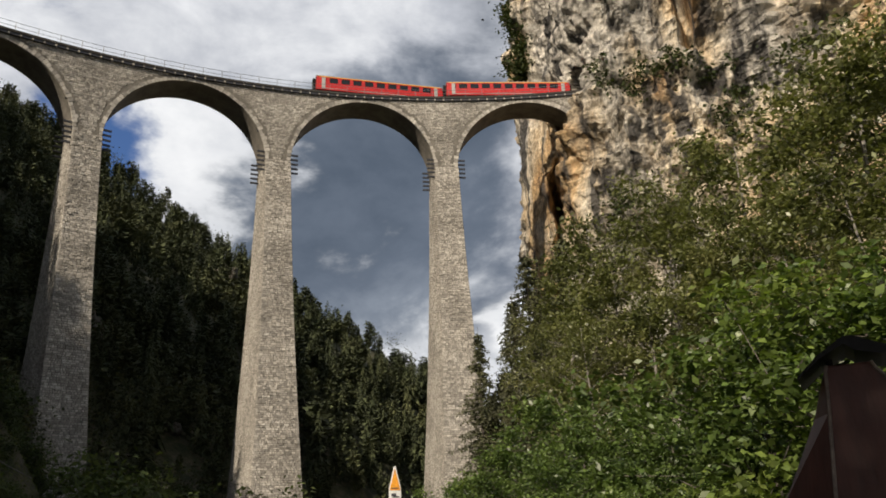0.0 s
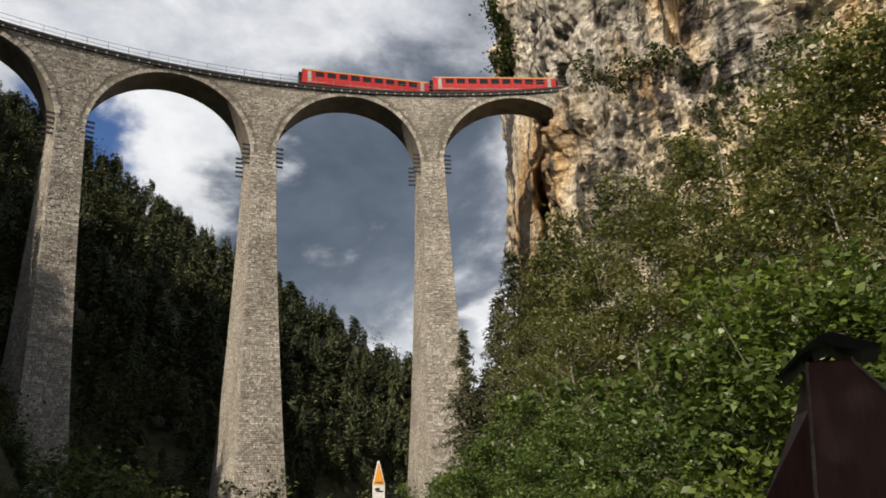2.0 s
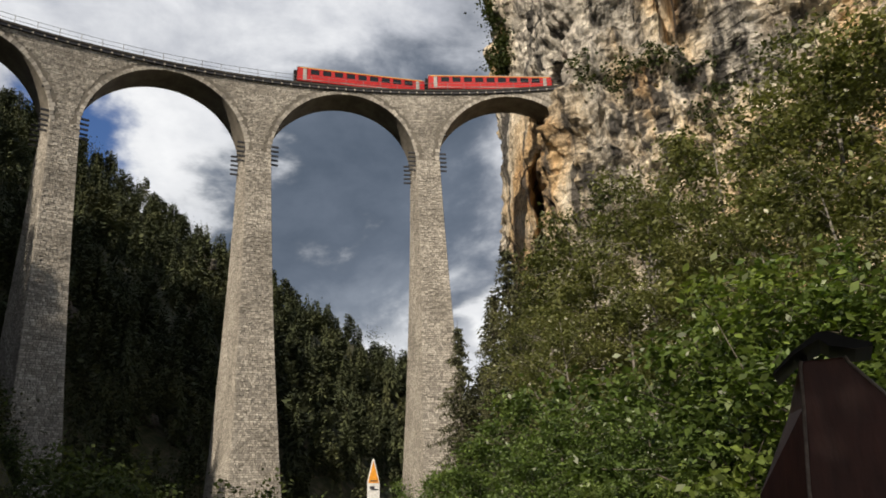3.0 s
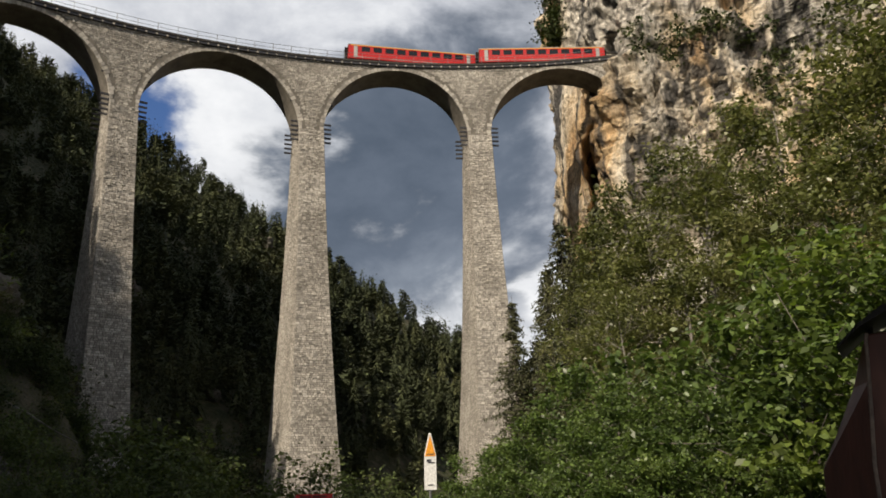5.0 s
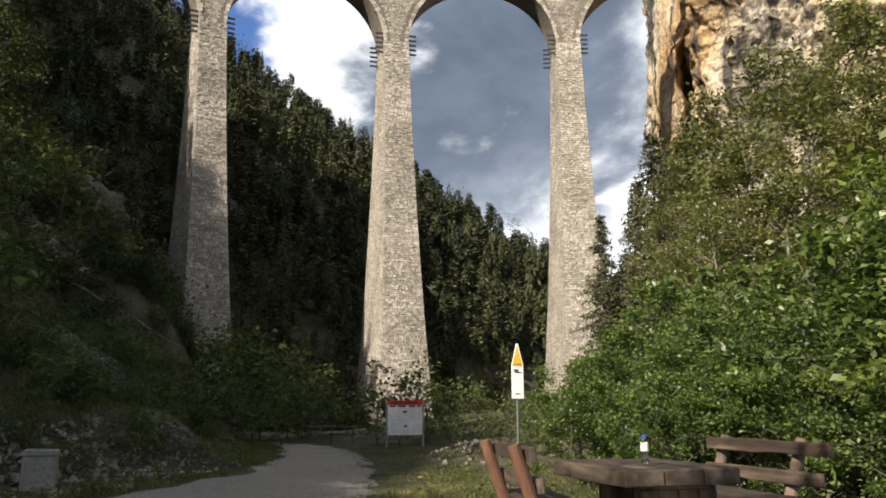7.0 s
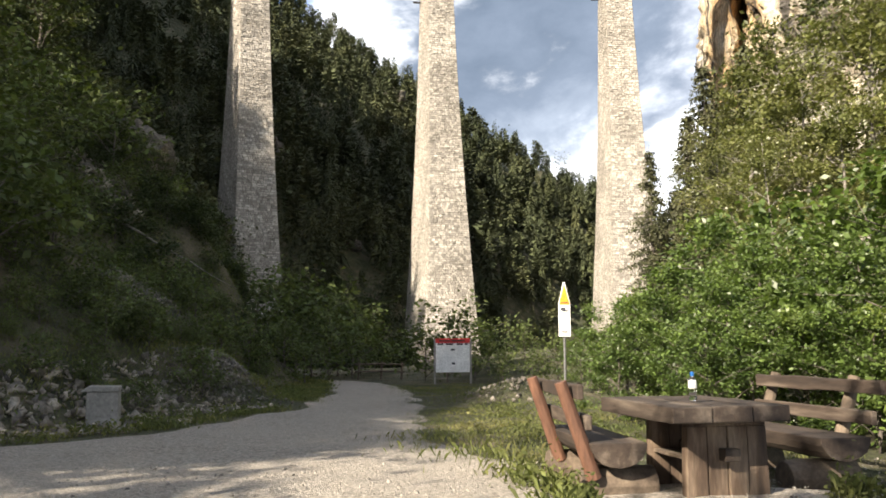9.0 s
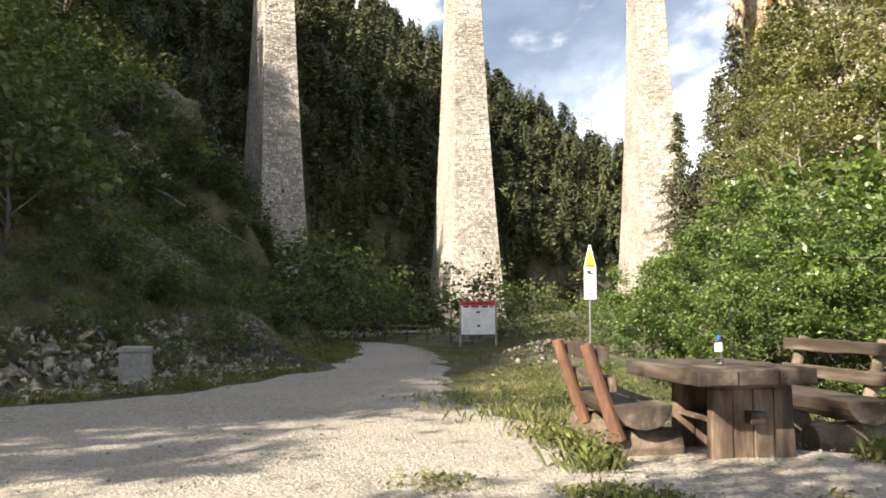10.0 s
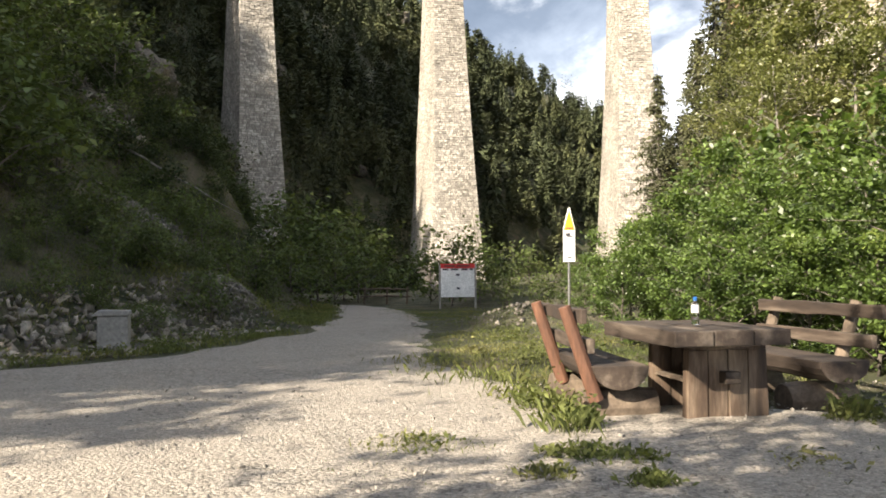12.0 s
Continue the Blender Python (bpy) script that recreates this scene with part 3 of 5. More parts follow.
# ---------------------------------------------------------------- train
def coach(l, label):
    """A narrow-gauge passenger coach, 18 m long, standing on the deck at l."""
    c, n, t = along(l)
    m = Matrix((t, n, Vector((0, 0, 1)))).transposed().to_4x4()
    m.translation = at_track(l, 0, DECK + 0.05)
    th = thing("passenger_coach", m, label, "train coach", "coaches of the train")
    L, W = 17.6, 1.32
    g = Geo()
    g.box((0, 0, 1.28), (L, 2 * W, 1.05))
    g.box((0, 0, 2.66), (L, 2 * W, 0.16))
    xs = [-L / 2 + 1.7 + 1.62 * i for i in range(10)]
    for i, x in enumerate([-L / 2 + 0.5] + [x - 0.15 for x in xs] + [L / 2 - 0.45]):
        g.box((x, 0, 2.19), (0.46 if 0 < i < 11 else 0.9, 2 * W, 0.78))
    part("body", g, RED, th, "bright red painted coach sides")
    s = Geo()
    s.box((0, -W - 0.012, 0.98), (L - 1.6, 0.03, 0.07))
    s.box((0, W + 0.012, 0.98), (L - 1.6, 0.03, 0.07))
    part("stripe", s, PALE, th, "thin pale stripe")
    y = Geo()
    y.box((0, -W - 0.012, 2.72), (L - 0.6, 0.03, 0.09))
    part("upper_stripe", y, ORANGE, th, "yellow band under the roof")
    for i in range(9):
        w = Geo()
        w.box((xs[i] + 0.66, 0, 2.2), (1.2, 2 * W - 0.1, 0.76))
        part("window", w, GLASS, th, "dark coach window")
    r = Geo()
    arc = [(W * 1.02 * math.cos(math.pi * i / 10), 2.74 + 0.5 * math.sin(math.pi * i / 10)) for i in range(11)]
    for x in (-L / 2, L / 2):
        r.v += [(x, a, b) for a, b in arc]
    r.f = [(i, i + 1, i + 12, i + 11) for i in range(10)] + [tuple(range(10, -1, -1)), tuple(range(11, 22)), (0, 11, 21, 10)]
    part("roof", r, ROOFING, th, "curved grey-brown roof", smooth=False)
    for e in (-1, 1):
        d = Geo()
        d.box((e * (L / 2 - 0.98), -W - 0.02, 1.72), (0.5, 0.05, 1.75))
        part("door", d, PALE, th, "pale grey entrance door")
        k = Geo()
        k.box((e * (L / 2 + 0.2), 0, 1.8), (0.44, 1.1, 1.9))
        part("gangway", k, BLACK, th, "black folding gangway")
        b = Geo()
        b.box((e * (L / 2 - 3.4), 0, 0.5), (2.6, 1.9, 0.35))
        bogie = part("bogie", b, DARKSTEEL, th)
        for q in (-0.75, 0.75):
            for yy in (-0.5, 0.5):
                wgeo = Geo()
                p = Vector((e * (L / 2 - 3.4) + q, yy, 0.37))
                wgeo.tube([p - Vector((0, 0.06, 0)), p + Vector((0, 0.06, 0))], [0.35, 0.35], 14)
                part("wheel", wgeo, DARKSTEEL, bogie)
    u = Geo()
    u.box((0, 0, 0.6), (L - 8.5, 2.2, 0.36))
    part("underframe", u, DARKSTEEL, th)
    return th


TRAIN = 14.0
coach(TRAIN, "red narrow-gauge passenger coach at the tail, on the viaduct")
coach(TRAIN + 18.4, "red narrow-gauge passenger coach entering the rock tunnel")


# ---------------------------------------------------------------- cliff
CLIFF = ((75, 175), (52, 140), (43, 124), (41, 113), (42.2, 104), (43, 97.5), (43, 90.5), (50, 85), (62, 80), (76, 70), (92, 58), (112, 46), (150, 30))


LEDGES = []


def make_cliff():
    pts = [Vector((x, y, 0)) for x, y in CLIFF]
    lens = [0.0]
    for a, b in zip(pts, pts[1:]):
        lens.append(lens[-1] + (b - a).length)
    nu, nv = 330, 270
    top = 128.0
    px = [p.x for p in pts]
    py = [p.y for p in pts]
    us = np.concatenate([np.linspace(0, 64, 50), np.linspace(64.5, 112, 170), np.linspace(112.8, lens[-1], 110)])
    portal = at_track(1.92 * BAY, 0, DECK + 2.0)
    g = Geo()
    for j in range(nv):
        z = float(np.interp(j, (0, 30, 240, nv - 1), (-4, 24, 96, top)))
        for u in us:
            x, y = float(np.interp(u, lens, px)), float(np.interp(u, lens, py))
            e = 2.0
            tx = float(np.interp(u + e, lens, px)) - float(np.interp(u - e, lens, px))
            ty = float(np.interp(u + e, lens, py)) - float(np.interp(u - e, lens, py))
            t = Vector((tx, ty, 0)).normalized()
            n = Vector((-t.y, t.x, 0)) * -1.0
            p = Vector((x, y, z))
            d = 4.2 * noise.fractal(p * 0.045 + Vector((3, 1, 7)), 0.9, 2.1, 5)
            q = Vector((p.x * 0.16, p.y * 0.16, p.z * 0.055))
            rid = 1.0 - abs(noise.noise(q)) * 2.2
            d += 1.9 * rid + 1.5 * noise.fractal(p * 0.2, 0.75, 2.1, 5)
            fluted = noise.fractal(Vector((p.x * 0.55, p.y * 0.55, p.z * 0.16)), 0.8, 2.1, 4)
            d += 0.8 * abs(fluted) + 0.5 * noise.fractal(p * 0.7, 0.7, 2.1, 3)
            step = p.z * 0.12 + 1.5 * noise.noise(p * 0.05)
            d += 1.1 * (step - math.floor(step)) ** 2
            d -= 0.09 * max(0.0, z - 60) + 5.0 * smooth(14, 0, z) * -1.0
            # a deep upright cleft below the track, and a second one higher up
            lean = 84.8 - (52 - z) * 0.36 + 0.9 * noise.noise(Vector((0.3, 1.0, z * 0.13))) + 0.5 * noise.noise(Vector((7.3, 1.0, z * 0.45)))
            cleft = 20.0 * math.exp(-((u - lean) / 1.35) ** 4) * smooth(22, 30, z) * smooth(59, 56, z)
            chimney = 9.0 * math.exp(-((u - 106 + 0.05 * (z - 70) - 1.5 * noise.noise(Vector((4.3, 1.0, z * 0.1)))) / 0.9) ** 4) * smooth(60, 66, z)
            # tunnel mouth
            if (p - portal).length < 9:
                c, nn, tt = along(2.0 * BAY)
                rel = p - portal
                across = abs(rel.dot(nn))
                if across < 2.6 and -2.2 < rel.z < 2.7 - 0.25 * across * across:
                    d -= 9.0
            calm = 1.0 - 0.8 * math.exp(-((u - 70) / 14.0) ** 2) * smooth(90, 60, z)
            p = p + n * (d if d < -3 else d * calm) + Vector((0.4, 0.92, 0)) * cleft + Vector((0.55, 0.84, 0)) * chimney
            g.v.append(tuple(p))
            if 88 < u < 165 and z > 38 or 66 < u < 73 and z > 74:
                LEDGES.append((p.x + 0.4 * n.x, p.y + 0.4 * n.y, p.z, u))
    for j in range(nv - 1):
        for i in range(nu - 1):
            a = j * nu + i
            g.f.append((a, a + 1, a + nu + 1, a + nu))
    # back and top close the rock
    o = len(g.v)
    g.v += [(260, 220, -4), (260, 20, -4), (260, 220, top), (260, 20, top)]
    g.f.append(tuple((nv - 1) * nu + i for i in range(nu)) + (o + 3, o + 2))
    g.f += [(o, o + 1, o + 3, o + 2)]
    tagged(part("cliff", g, ROCK, kind="structure"), "sheer weathered limestone cliff streaked grey and orange", "cliff")


make_cliff()


# ---------------------------------------------------------------- plants
def fast_mesh(name, verts, quads, mat):
    me = bpy.data.meshes.new(name)
    me.vertices.add(len(verts))
    me.vertices.foreach_set("co", np.asarray(verts, np.float32).ravel())
    quads = np.asarray(quads, np.int32)
    n, k = quads.shape
    me.loops.add(n * k)
    me.loops.foreach_set("vertex_index", quads.ravel())
    me.polygons.add(n)
    me.polygons.foreach_set("loop_start", np.arange(n, dtype=np.int32) * k)
    me.materials.append(mat)
    me.update()
    me.validate()
    return me


def leaf_cloud(centres, size, droop=0.2, slim=0.55):
    """A pointed four-cornered leaf at each centre, turned at random, rather flat."""
    n = len(centres)
    d = rng.normal(size=(n, 3))
    d[:, 2] = d[:, 2] * 0.55 - droop
    d /= np.linalg.norm(d, axis=1)[:, None]
    up = rng.normal(size=(n, 3)) * 0.6 + np.array([0, 0, 1.0])
    s = np.cross(d, up)
    s /= np.linalg.norm(s, axis=1)[:, None] + 1e-9
    l = size * (0.6 + 0.8 * rng.random((n, 1)))
    nrm = np.cross(s, d)
    a = centres
    b = a + d * l * 0.5 + s * l * slim * 0.5 + nrm * l * 0.08
    c = a + d * l
    e = a + d * l * 0.5 - s * l * slim * 0.5 + nrm * l * 0.08
    v = np.stack([a, b, c, e], 1).reshape(-1, 3)
    return v, np.arange(4 * n).reshape(n, 4)


def branching(height_m, spread, limbs, start, lean=0.05):
    """Trunk and limbs in one mesh, and the points where leaves gather."""
    g = Geo()
    pts = [Vector((lean * height_m * (i / 7) ** 2 + 0.03 * height_m * fbm(i * 0.5, spread * 7), 0.03 * height_m * fbm(i * 0.5, 3 + limbs), height_m * 0.95 * i / 7)) for i in range(8)]
    r0 = 0.011 * height_m + 0.02
    g.tube(pts, [r0 * (1 - 0.85 * i / 7) for i in range(8)], 8)
    tips = []
    for i in range(limbs):
        f = start + (0.96 - start) * (i + 0.5 * rng.random()) / limbs
        j = min(6, int(f * 7))
        base = pts[j].lerp(pts[j + 1], f * 7 - j)
        a = i * 2.4 + rng.random()
        reach = spread * (1.05 - 0.75 * max(0, f - 0.35)) * (0.6 + 0.5 * rng.random())
        tip = base + Vector((math.cos(a) * reach, math.sin(a) * reach, reach * (0.35 + 0.5 * rng.random())))
        mid = base.lerp(tip, 0.5) + Vector((0, 0, 0.1 * reach))
        g.tube([base, mid, tip], [r0 * 0.4 * (1.1 - f), r0 * 0.25 * (1.1 - f), 0.006], 5, False)
        for q in range(4):
            b = base.lerp(tip, 0.35 + 0.2 * q) + Vector((0, 0, 0.05 * reach))
            w = b + Vector((rng.normal() * 0.3 * reach, rng.normal() * 0.3 * reach, rng.normal() * 0.18 * reach + 0.05 * reach))
            g.tube([b, w], [r0 * 0.1, 0.004], 3, False)
            tips += [w, b.lerp(w, 0.6)]
        tips.append(tip)
    tips.append(pts[-1])
    return g, np.array([tuple(p) for p in tips])


def broadleaf(name, height_m, spread, limbs, start, leaves, size, leaf, bark, label, category="tree", clump=0.16, gather=0):
    g, tips = branching(height_m, spread, limbs, start)
    if gather:
        tips = tips[rng.choice(len(tips), gather, replace=False)]
    th = thing(name, Matrix(), label, category)
    part("trunk", g, bark, th, smooth=True)
    pick = tips[rng.integers(0, len(tips), leaves)]
    c = pick + rng.normal(size=(leaves, 3)) * np.array([1, 1, 0.75]) * spread * clump * (0.4 + rng.random((leaves, 1)))
    v, q = leaf_cloud(c, size)
    crown = new("crown", fast_mesh("crown", v, q, leaf))
    crown.parent = th
    return th


def conifer(height_m, spread, levels, label):
    th = thing("spruce_tree", Matrix(), label, "tree")
    g = Geo()
    g.tube([(0, 0, height_m * i / 5) for i in range(6)], [0.013 * height_m * (1 - 0.95 * i / 5) for i in range(6)], 7)
    cs, ds = [], []
    for i in range(levels):
        f = 0.12 + 0.86 * i / levels
        reach = spread * (1 - f) ** 0.8 * (0.7 + 0.5 * rng.random())
        for k in range(7):
            a = rng.random() * 6.28
            rr = reach * (0.6 + 0.5 * rng.random())
            tip = Vector((math.cos(a) * rr, math.sin(a) * rr, f * height_m - 0.25 * rr))
            base = Vector((0, 0, f * height_m))
            if k < 4:
                g.tube([base, tip], [0.03, 0.006], 3, False)
            m = int(16 + 22 * rr)
            for t in rng.random(m):
                p = base.lerp(tip, 0.15 + 0.85 * t)
                cs.append((p.x + rng.normal() * 0.1, p.y + rng.normal() * 0.1, p.z + rng.normal() * 0.06 - 0.05))
    part("trunk", g, BARK, th, smooth=True)
    v, q = leaf_cloud(np.array(cs), 0.3, 0.5, 0.33)
    crown = new("crown", fast_mesh("crown", v, q, PINE))
    crown.parent = th
    return th


BARE = ((-15.2, 30.0), (-13.4, 28.4), (-12.0, 27.4), (-10.6, 27.2))


def bare(x, y):
    """Distance from the strip of slipped soil and stones on the near slope."""
    return min(math.hypot(x - (ax + (bx - ax) * f), y - (ay + (by - ay) * f)) for (ax, ay), (bx, by) in zip(BARE, BARE[1:]) for f in (0.0, 0.33, 0.66, 1.0))


def plant(src, x, y, size, turn, label="", sink=0.05, group=""):
    if group.startswith("shrubs") and bare(x, y + 0.6) < 0.75:
        return None
    m = Matrix.Translation((x, y, height(x, y) - sink)) @ Matrix.Rotation(turn, 4, "Z") @ Matrix.Diagonal((size, size, size * (0.92 + 0.16 * rng.random()), 1))
    ob = copy_thing(src, m)
    return tagged(ob, label, group=group)


def drop_source(ob):
    for o in (*ob.children_recursive, ob):
        bpy.data.objects.remove(o)


def polar(az, r):
    return r * math.sin(radians(az)), r * math.cos(radians(az))


# trees under the cliff, about 10 m tall each before scaling
birches = [broadleaf("birch_tree", 10, 1.9 + 0.25 * i, 12 + i, 0.3, 8000, 0.14, LEAF, BARK_PALE, "slender broadleaf tree with sparse olive-green leaves", clump=0.12, gather=56) for i in range(5)]
hazels = [broadleaf("hazel_bush", 3, 1.5, 16, 0.06, 6800, 0.094, LEAF_LIGHT if i % 2 else ELDER, BARK, "dense bright green leafy bush beside the picnic place", "bush", 0.09, 68) for i in range(4)]
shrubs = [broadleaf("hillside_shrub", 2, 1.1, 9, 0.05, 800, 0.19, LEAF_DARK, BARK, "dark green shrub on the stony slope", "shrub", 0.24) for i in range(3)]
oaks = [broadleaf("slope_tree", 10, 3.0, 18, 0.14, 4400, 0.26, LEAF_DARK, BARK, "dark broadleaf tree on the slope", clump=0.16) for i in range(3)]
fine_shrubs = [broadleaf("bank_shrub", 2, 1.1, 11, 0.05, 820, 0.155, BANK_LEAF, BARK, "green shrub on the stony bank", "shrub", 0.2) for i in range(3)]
spruces = [conifer(16, 4.0 + 0.6 * i, 34, "dark green spruce standing below the cliff") for i in range(2)]

for i, (az, r, top) in enumerate((
        (20.5, 46, 16.5), (22, 38, 17.0), (24.2, 33, 21.0), (26.5, 38, 21.5), (28.7, 30, 23.5), (32, 36, 22.0), (34.7, 29, 25.5),
        (39.7, 26, 29.5), (43, 24, 31.5), (23, 28, 13.5), (27, 27, 16.0), (31.0, 25, 17.0), (37.0, 23, 21.0), (41.5, 20, 23.0),
        (19.2, 42, 13.0), (21.0, 32, 12.0), (25.5, 30, 18.0), (33.5, 28, 20.5), (46.5, 22, 30.0), (51, 24, 30.0), (36.5, 33, 20))):
    x, y = polar(az, r)
    tall = 1.25 + r * math.tan(radians(top)) - height(x, y)
    plant(birches[i % 5], x, y, tall / 10.3, i * 1.7, group="trees below the cliff")
for i, (az, r, top) in enumerate(((17.6, 62, 17.0), (18.8, 58, 18.5), (20.2, 66, 17.5), (16.6, 70, 11.5), (15.0, 60, 13.0), (21.6, 60, 19.5), (17.0, 48, 10.0), (15.9, 64, 9.5))):
    x, y = polar(az, r)
    tall = 1.25 + r * math.tan(radians(top)) - height(x, y)
    plant(spruces[i % 2], x, y, tall / 16, i * 2.1, group="spruces below the cliff")
# bank of bushes behind the picnic table
for i in range(44):
    row = i % 4
    f = (i // 4 + 0.5 * (row % 2)) / 11
    az = 12.5 + 34 * f + rng.normal() * 0.5
    r = (10.6, 12.6, 15.5, 20)[row] + 1.4 * rng.random() + (3.0 if az < 16 else 0) - 1.5 * smooth(24, 40, az)
    top = (1.8 + 1.2 * smooth(12, 20, az), 2.8 + 2.2 * smooth(13, 22, az), 4.0 + 2.8 * smooth(13, 24, az), 4.8 + 3.2 * smooth(13, 24, az))[row] * (0.75 + 0.5 * rng.random())
    x, y = polar(az, r)
    tall = 1.25 + r * math.tan(radians(top)) - height(x, y)
    plant(hazels[(i * 7 + row) % 4], x, y, max(1.0, tall) / 3.2, i * 1.3, group="bushes behind the table")
for az, r, top in ((34, 11.5, 13.5), (37.5, 11, 14.5), (41, 10.5, 15.5), (45, 10, 15), (9.9, 21, 0.8), (10.8, 24, 1.6), (0.6, 31.5, 3.3), (-0.9, 33, 1.8), (2.6, 33, 1.0), (4.5, 30, 0.2), (6.5, 30, 0.3), (8.3, 28, 0.8), (3.6, 36, 2.2), (6.0, 38, 2.0)):
    x, y = polar(az, r)
    tall = 1.25 + r * math.tan(radians(top)) - height(x, y)
    dark = az < 9.5
    plant((fine_shrubs if dark else hazels)[int(r) % 3], x, y, tall / (2.15 if dark else 3.2), az, "dark leafy shrub growing by the notice board" if dark else "tall bush with bright yellow-green leaves")
# shrubs over the near slope
for i in range(150):
    y = 15 + 62 * rng.random() ** 1.3
    s = 0.8 + 44 * rng.random() ** 1.2
    x = foot(y) - s
    low = (s < 4 and y < 26) or (-26 < math.degrees(math.atan2(x, y)) < -10 and math.hypot(x, y) < 32)
    plant((fine_shrubs if y < 26 else shrubs)[i % 3], x, y, 0.28 + 0.25 * rng.random() if low else 0.6 + 0.9 * rng.random() + 0.012 * s + (0.5 if y > 40 else 0), i * 0.7, group="shrubs on the slope")
for i in range(72):
    y = 16.5 + 19 * rng.random()
    s = 2.2 + 15 * rng.random()
    plant(fine_shrubs[i % 3], foot(y) - s, y, 0.35 + 0.35 * rng.random() + 0.01 * s, i * 1.1, "low dark green shrub on the stony bank", group="shrubs on the bank")
for i in range(22):
    x, y = -9.6 + 2.2 * rng.normal(), 27.5 + 2.2 * rng.normal()
    if x > foot(y) - 0.6:
        continue
    plant(fine_shrubs[i % 3], x, y, 0.2 + 0.2 * rng.random(), i * 1.3, "low green shrub covering the mound of the bank", group="shrubs on the mound")
for i in range(40):
    y = 11.5 + 10 * rng.random()
    plant(fine_shrubs[i % 3], foot(y) - 0.5 - 4.5 * rng.random() ** 0.8, y, 0.14 + 0.3 * rng.random() ** 1.6, i * 1.9, "small green shrub growing through the rubble", group="shrubs in the rubble")
for i in range(60):
    y = 13 + 13 * rng.random()
    plant(fine_shrubs[i % 3], foot(y) - 1.8 - 6.5 * rng.random(), y, 0.16 + 0.3 * rng.random() ** 1.5, i * 2.3, "low green shrub rooted in the earthy bank", group="shrubs on the bank")
for i in range(62):
    x, y = -9.8 + 2.3 * rng.normal(), 28.6 + 2.4 * rng.normal()
    if x < foot(y) - 0.6:
        plant(shrubs[i % 3], x, y, 0.26 + 0.3 * rng.random(), i * 1.7, "dark green shrub covering the mound of the slope", group="shrubs on the mound")
for i in range(70):
    y = 24 + 22 * rng.random()
    s = 3 + 18 * rng.random()
    plant(shrubs[i % 3], foot(y) - s, y, 0.4 + 0.45 * rng.random() + 0.01 * s, i * 0.9, group="shrubs on the slope")
for az, r, tall in ((-27.5, 19, 2.0), (-25.5, 21, 1.7), (-23.0, 20, 1.5), (-21.0, 19, 1.4), (-29.5, 20, 2.2), (-32, 22, 2.6), (-24.0, 25, 1.9), (-27.0, 26, 2.8), (-30.0, 28, 3.2), (-18.0, 24, 1.5), (-16.5, 22, 1.3), (-14.8, 21.5, 1.2), (-22.0, 30, 3.0), (-25.0, 33, 3.6), (-19.0, 34, 3.0), (-28.0, 36, 4.0), (-16.0, 36, 2.6)):
    x, y = polar(az, r)
    plant(fine_shrubs[int(r) % 3], x, y, tall / 2.1, az, "dense green shrub standing on the slope", group="shrubs on the bank")
for az, r, top in ((-8.7, 38, 4.6), (-7.0, 40, 4.2), (-5.4, 42, 3.2), (-9.8, 36, 3.6), (-7.6, 33, 2.6), (-6.0, 36, 2.0), (-10.6, 30, 2.4), (-12.6, 34, 4.6), (-4.4, 44, 1.6), (-11.3, 38, 5.2), (-13.0, 26, 1.8), (-9.2, 28, 0.6)):
    x, y = polar(az, r)
    plant(fine_shrubs[int(r) % 3], x, y, max(0.5, (1.25 + r * math.tan(radians(top)) - height(x, y)) / 2.1), az, "round green bush on the bank by the track", group="bushes on the bank")
for i in range(46):
    x, y = -16 + 22 * rng.random(), 92 + 26 * rng.random()
    plant(shrubs[i % 3], x, y, 1.3 + 1.6 * rng.random(), i * 0.9, "dark shrub at the foot of the viaduct's piers", group="shrubs by the piers")
# slope trees; unseen ones added round the viewpoint throw long shadows over the track
for i, (x, y, tall) in enumerate((
        (-10.6, -1.4, 7.6), (-12.2, -0.4, 9.2), (-13.6, 1.2, 10.4), (-15.4, 2.2, 11.5), (-17.2, 4.2, 12.5), (-19.5, 5.5, 13), (-21.5, 8, 13.5), (-24, 10, 14),
        (-14.5, -1.8, 11), (-17.0, -0.2, 11.5), (-19.5, 1.8, 12.5), (-22.5, 4.0, 13), (-27, 13, 13), (-25, 7, 13), (-30, 17, 12),
        (-26, 20, 8), (-31, 24, 9), (-24, 28, 7), (-28, 34, 9), (-34, 40, 10), (-20, 38, 6), (-26, 46, 8), (-32, 55, 10), (-27, 62, 6), (-34, 66, 12), (-31.5, 62, 12), (-24, 68, 5), (-40, 70, 8), (-30, 73, 6),
        # not on the slope: unseen trees placed to shade post and right foreground
        (-3.9, -1.9, 7.9), (-3.3, -2.7, 8.4), (-2.8, -3.8, 8.8))):
    plant((birches if i in (0, 2, 4, 28) else oaks)[i % 3], x, y, tall / 10, i, "dark broadleaf tree beside the track, most of them added unseen for shade", group="trees on the slope")
for src in birches + oaks + fine_shrubs + hazels + shrubs + spruces:
    drop_source(src)


